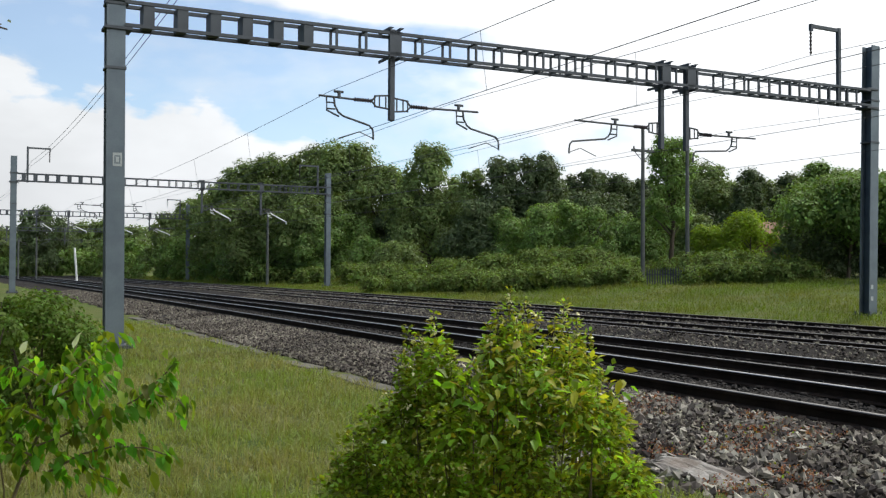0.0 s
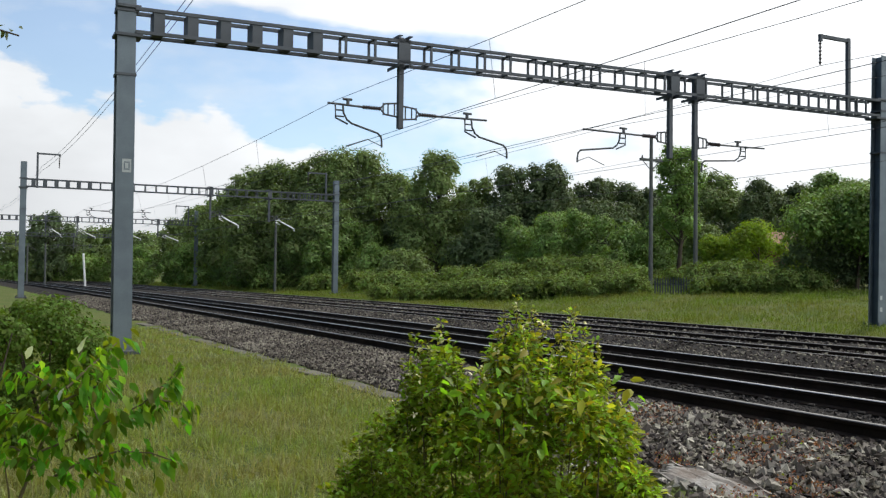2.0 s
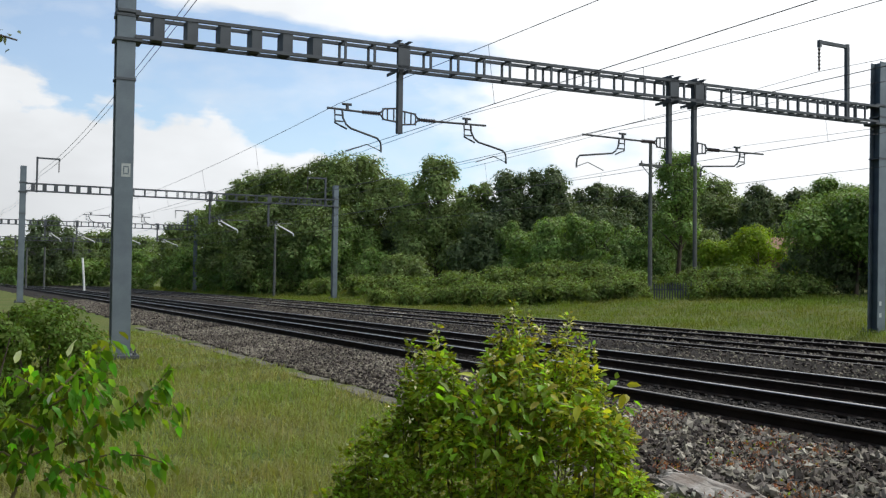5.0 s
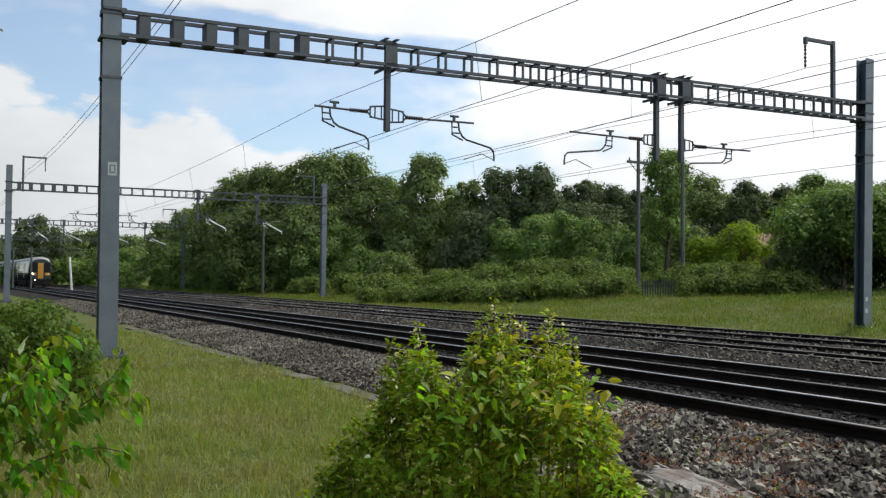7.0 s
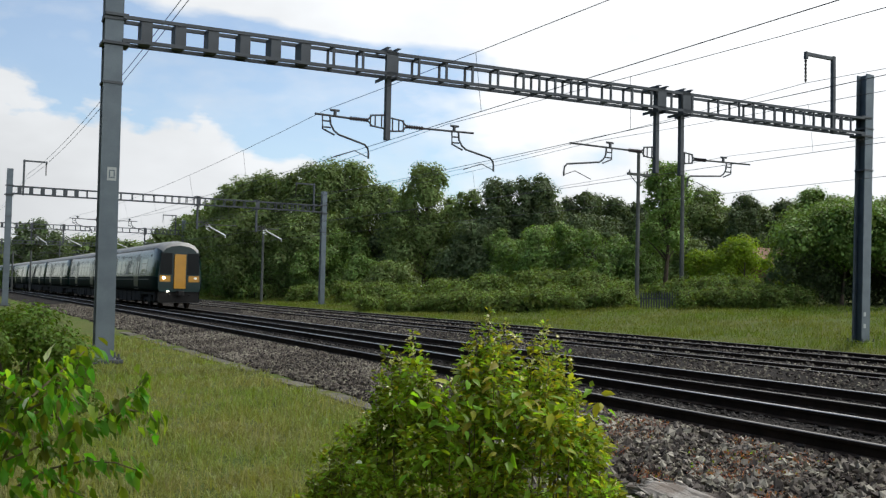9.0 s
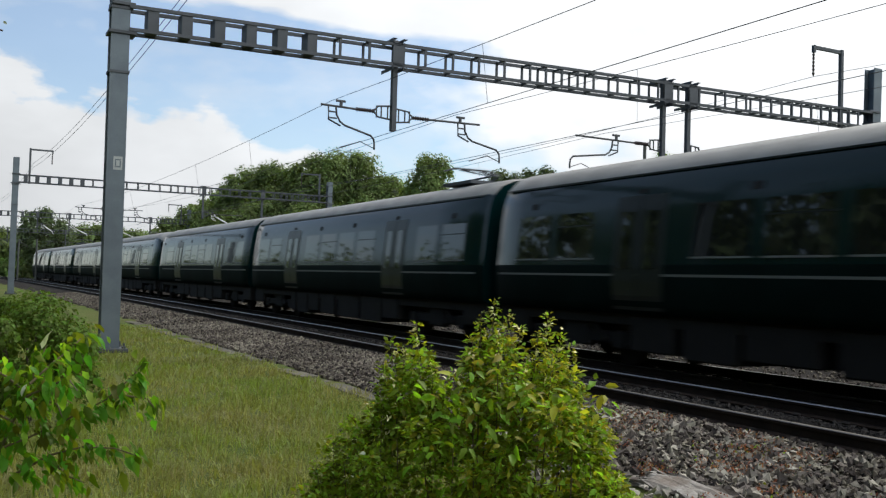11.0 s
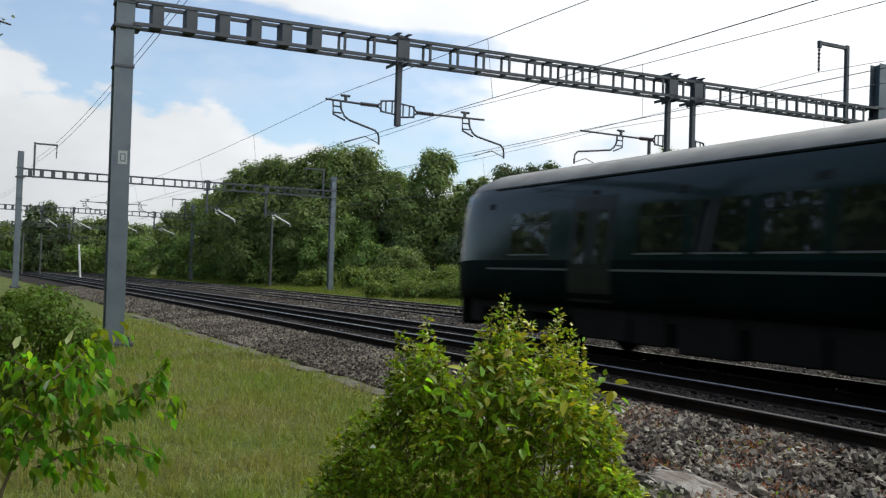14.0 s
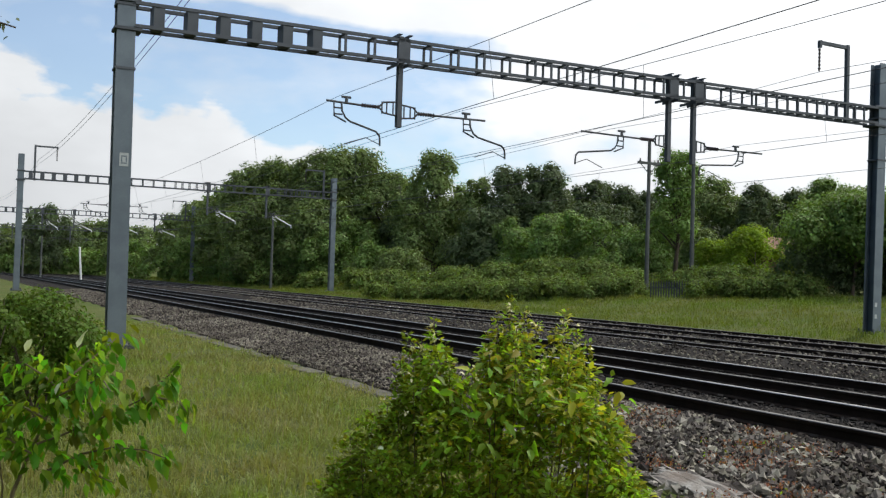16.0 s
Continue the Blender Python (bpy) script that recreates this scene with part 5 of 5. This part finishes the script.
        for k in range(int(26500 * rad * rad)):
            v = rng.normal(0, 1, 3) + np.array([0, -0.15, 0.45])
            v /= np.linalg.norm(v)
            leaf_at(centre + v * rad * rng.uniform(0.65, 1.15), v * np.array([1, 1, 0.4]) + rng.normal(0, 0.4, 3) - np.array([0, 0, 0.15]),
                    rng.uniform(0.018, 0.038) * small, 1 if rng.uniform() < warm else 3 if rng.uniform() < 0.004 else 0)
    P, Dr, Sz, Ix = np.array(P), np.array(Dr), np.array(Sz), np.array(Ix)
    leaf_set("foliage", P - O, Dr, Sz, [M["leaf_bush"], M["leaf_tip"], M["blossom"], M["leaf_pale"]], Ix, b, rng)
    # broad young leaves in fans: bearing, height, spread, count, share of yellow ones
    fans = ((872, 664, 34, 12, 0.2), (930, 652, 26, 9, 0.8), (842, 700, 34, 12, 0.0), (898, 712, 40, 16, 0.15), (960, 700, 34, 12, 0.5), (800, 706, 26, 8, 0.1), (1092, 668, 18, 5, 0.5),
            (1104, 700, 16, 6, 0.6), (1076, 712, 22, 7, 0.4), (868, 760, 44, 15, 0.0), (940, 770, 40, 14, 0.1), (1010, 690, 24, 8, 0.4), (1020, 770, 36, 10, 0.3), (800, 780, 40, 10, 0.0), (760, 690, 24, 7, 0.1))
    Q, E, Z, I = [], [], [], []
    for px, py, spread, n, yellow in fans:
        d = D - (0.33 if px < 1050 else 0.1)
        for k in range(n):
            qx, qy = px + rng.normal(0, spread * 0.6), py + rng.normal(0, spread * 0.5)
            Q.append((*spot(qx, d + rng.normal(0, 0.05)), level(qx, qy, d)))
            E.append(np.array([(qx - px) / spread + rng.normal(0, 0.3), -0.5, -0.25 - 0.2 * (qy - py) / spread + rng.normal(0, 0.3)]))
            Z.append(rng.uniform(0.034, 0.062))
            I.append(1 if rng.uniform() < yellow else 0)
    leaf_set("broad_leaf", np.array(Q) - O, np.array(E), np.array(Z), [M["leaf_fan"], M["leaf_tip"]], np.array(I), b, rng, width=0.85)
    return b


bush = bramble_bush()


def young_tree():
    rng = np.random.default_rng(51)
    D = 3.0
    bx, by = spot(30, D)
    O = np.array([bx, by, -0.33])
    t = empty("sapling", pose(*O))
    tagged(t, "young tree sapling with drooping bright green leaves", "sapling")
    runs = (((20, 960), (32, 870), (58, 800), (92, 720), (122, 650), (140, 606)),
            ((66, 785), (108, 770), (180, 738), (246, 706), (290, 668), (314, 640)),
            ((92, 830), (150, 800), (205, 788), (262, 792), (300, 806)),
            ((112, 675), (150, 640), (185, 612), (206, 590)), ((100, 700), (145, 680), (180, 668), (196, 690)), ((108, 690), (70, 660), (36, 640), (10, 650)),
            ((84, 740), (40, 718), (4, 716), (-30, 730)), ((60, 800), (20, 776), (-20, 770)), ((150, 806), (176, 836), (210, 850)), ((12, 960), (14, 860), (4, 800)),
            ((96, 712), (130, 700), (160, 712), (172, 740)), ((246, 706), (280, 700), (316, 706), (334, 728)))
    P, Dr, Sz, Ix = [], [], [], []
    for run in runs:
        pts = []
        dd = rng.uniform(-0.25, 0.3)
        for k, (px, py) in enumerate(run):
            d = D + dd * k / len(run)
            x, y = spot(px, d)
            pts.append(np.array([x, y, level(px, py, d)]))
        bm = bmesh.new()
        tube(bm, [p - O for p in pts], 0.008 if run is runs[0] else 0.0045, 6, 0.0015)
        part("branch", bm, M["stem"], t)
        for a, c in zip(pts, pts[1:]):
            L = np.linalg.norm(c - a)
            for k in range(max(3, int(L / 0.0040))):
                u = rng.uniform()
                q = a + (c - a) * u
                if q[2] < 0.72 and run in (runs[0], runs[9]):
                    continue
                # two ranks of hanging leaves along each twig
                along_twig = (c - a) / L
                rank = np.cross(along_twig, np.array([0, 0, 1.0])) * (1 if k % 2 else -1)
                P.append(q + rank * rng.uniform(0.0, 0.035) + rng.normal(0, 0.022, 3))
                Dr.append(along_twig * rng.uniform(0.1, 0.7) + rank * rng.uniform(0.1, 0.6) + rng.normal(0, 0.22, 3) + np.array([0, 0, -0.75]))
                Sz.append(rng.uniform(0.028, 0.062))
                r = rng.uniform()
                Ix.append(1 if r < 0.38 else 2 if r > 0.994 else 0)
    for px, py in ((136, 606), (132, 614), (40, 622)):
        x, y = spot(px, D)
        P.append(np.array([x, y, level(px, py, D)]))
        Dr.append(np.array([0.4, 0, 1.0]))
        Sz.append(0.045)
        Ix.append(2)
    leaf_set("foliage", np.array(P) - O, np.array(Dr), np.array(Sz), [M["leaf_sapling"], M["leaf_bush"], M["leaf_pale"]], np.array(Ix), t, rng, roll=0.5, width=0.92)
    return t


sapling = young_tree()


def hawthorn(px, py, d, wide, seed):
    rng = np.random.default_rng(seed)
    x, y = spot(px, d)
    O = np.array([x, y, float(ground_z(x, y))])
    h = level(px, py, d) - O[2]
    w = wide / UNIT * d
    t = empty("hedge_bush", pose(*O))
    tagged(t, "dense small-leaved green bush beside the mast", "bush", group="bushes in the grass")
    for k in range(6):
        bm = bmesh.new()
        a = k * 1.05
        tube(bm, [(0, 0, 0), (math.cos(a) * w * 0.15, math.sin(a) * w * 0.15, h * 0.4), (math.cos(a) * w * 0.3, math.sin(a) * w * 0.3, h * 0.8)], 0.02, 5, 0.005)
        part("stem", bm, M["bark"], t)
    n = 26
    cs = np.stack([rng.uniform(-0.36, 0.36, n) * w, rng.uniform(-0.3, 0.3, n) * w, rng.uniform(0.15, 0.84, n) * h], -1)
    cs[:, 2] *= 1 - 0.5 * (np.abs(cs[:, 0]) / (0.5 * w)) ** 2
    rs = rng.uniform(0.10, 0.2, n) * w
    co, fs = leaf_cloud(rng, cs, rs, 11000, 0.05)
    mesh_arrays("foliage", co, fs, M["leaf_haw"], parent=t)


hawthorn(75, 508, 10.0, 230, 61)
hawthorn(5, 488, 12.5, 150, 62)
hawthorn(-40, 520, 8.5, 180, 63)


def small_weeds():
    rng = np.random.default_rng(71)
    n = 15000
    s = rng.uniform(-16.5, -10.0, n)
    lat = rng.uniform(-3.5, -1.3, n)
    c = np.sin(s * 4.1 + 2 * np.sin(lat * 3.3)) * np.sin(lat * 5.7 + s)
    ok = (c > 0.22) & (lat > -3.6)
    P = np.array([tk(a, b, float(np.interp(b, PROFILE_LAT, PROFILE_Z)) + 0.03) for a, b in zip(s[ok], lat[ok])])
    k = len(P)
    P[:, 2] += rng.uniform(0, 0.10, k)
    ob = leaf_set("red_weeds", P, rng.normal(0, 0.6, (k, 3)) + np.array([0, 0, 0.5]), rng.uniform(0.012, 0.032, k), [M["weed"], M["leaf_bush"]], (rng.uniform(0, 1, k) < 0.1).astype(int), None, rng)
    tagged(ob, "low dry reddish weeds growing through the stones", "weeds", kind="stuff")


small_weeds()


def pale_slab(s, lat):
    p = tk_pose(s, lat, -0.2, 8)
    bm = bmesh.new()
    box(bm, -0.3, -0.55, 0, 0.3, 0.55, 0.09, 0.015)
    ob = part("concrete_slab", bm, M["white_paint"])
    ob.matrix_basis = p
    tagged(ob, "pale flat slab lying between the far tracks", "slab", group="slabs between tracks")


pale_slab(19.5, 9.2)
pale_slab(51.0, 9.2)


def broken_slab():
    x, y = 2.12, 7.6
    rng = random.Random(17)
    bm = bmesh.new()
    box(bm, -0.17, -0.5, 0, 0.17, 0.5, 0.11)
    bmesh.ops.subdivide_edges(bm, edges=bm.edges[:], cuts=7, use_grid_fill=True)
    for v in bm.verts:
        edge = max(abs(v.co.x) / 0.17, abs(v.co.y) / 0.5)
        wear = 0.03 if edge > 0.95 else 0.012
        v.co += Vector((rng.gauss(0, wear * 0.7), rng.gauss(0, wear), rng.gauss(0, wear * 0.45) - (0.035 if edge > 0.95 and v.co.z > 0.1 else 0)))
        v.co.x *= 1 - 0.35 * max(0.0, v.co.y)
    ob = part("broken_trough_lid", bm, M["slab"])
    ob.matrix_basis = pose(x, y, -0.385, 5, -9, math.degrees(HEAD) + 6)
    tagged(ob, "cracked pale concrete lid lying in the stones", "concrete slab")


M["slab"] = material("pale_worn_concrete", (0.30, 0.29, 0.27), 0.9, vary=0.55, scale=5, fine=45, bump=0.5, second=(0.15, 0.125, 0.105))
broken_slab()


def overhanging_branch():
    """The tip of a branch of a tree that stands beside the camera."""
    rng = np.random.default_rng(81)
    O = np.array([-4.3, 1.2, -0.33])
    t = empty("overhanging_tree", pose(*O))
    tagged(t, "slim tree whose leafy branch tip hangs overhead", "tree")
    bm = bmesh.new()
    tube(bm, [(0, 0, -0.1), (0.05, 0.1, 1.5), (0.1, 0.3, 3.2), (0.2, 0.5, 4.4)], 0.07, 8, 0.02)
    part("trunk", bm, M["bark"], t)
    x, y = spot(10, 4.2)
    tip = np.array([x, y, level(10, 46, 4.2)])
    pts = [np.array([0.1, 0.3, 3.0]), np.array([0.8, 1.6, 3.0]), tip - O]
    bm = bmesh.new()
    tube(bm, pts, 0.02, 6, 0.004)
    part("branch", bm, M["bark"], t)
    P = np.array([pts[1] + (pts[2] - pts[1]) * u for u in rng.uniform(0.3, 1.0, 110)]) + rng.normal(0, 0.04, (110, 3))
    leaf_set("foliage", P, rng.normal(0, 0.6, (110, 3)) + np.array([0.2, 0, -0.3]), rng.uniform(0.03, 0.055, 110), [M["leaf_dark"]], np.zeros(110, int), t, rng)


overhanging_branch()

SWAY = ((0.0, 0.0), (1.5, 1.0), (3.0, -1.0), (4.0, 0.0), (5.2, 2.0), (6.5, 4.0), (7.0, 7.0), (7.6, 6.0), (8.2, 2.0), (9.0, 0.5), (10.2, 3.0), (11.5, 1.0), (12.5, -1.0), (13.4, 1.0), (14.5, -1.5), (16.0, -1.0))


def motions():
    for k, (c, turn) in enumerate(cars):
        walk(c, train_rows(k, turn))
    p = sapling.matrix_basis.translation.copy()
    walk(sapling, [(t, pose(p.x, p.y, p.z, 0.15 * a, -0.7 * a, 0.5 * a)) for t, a in SWAY])
    p = bush.matrix_basis.translation.copy()
    walk(bush, [(t, pose(p.x, p.y, p.z, 0.1 * a, -0.12 * a, 0)) for t, a in SWAY])


motions()
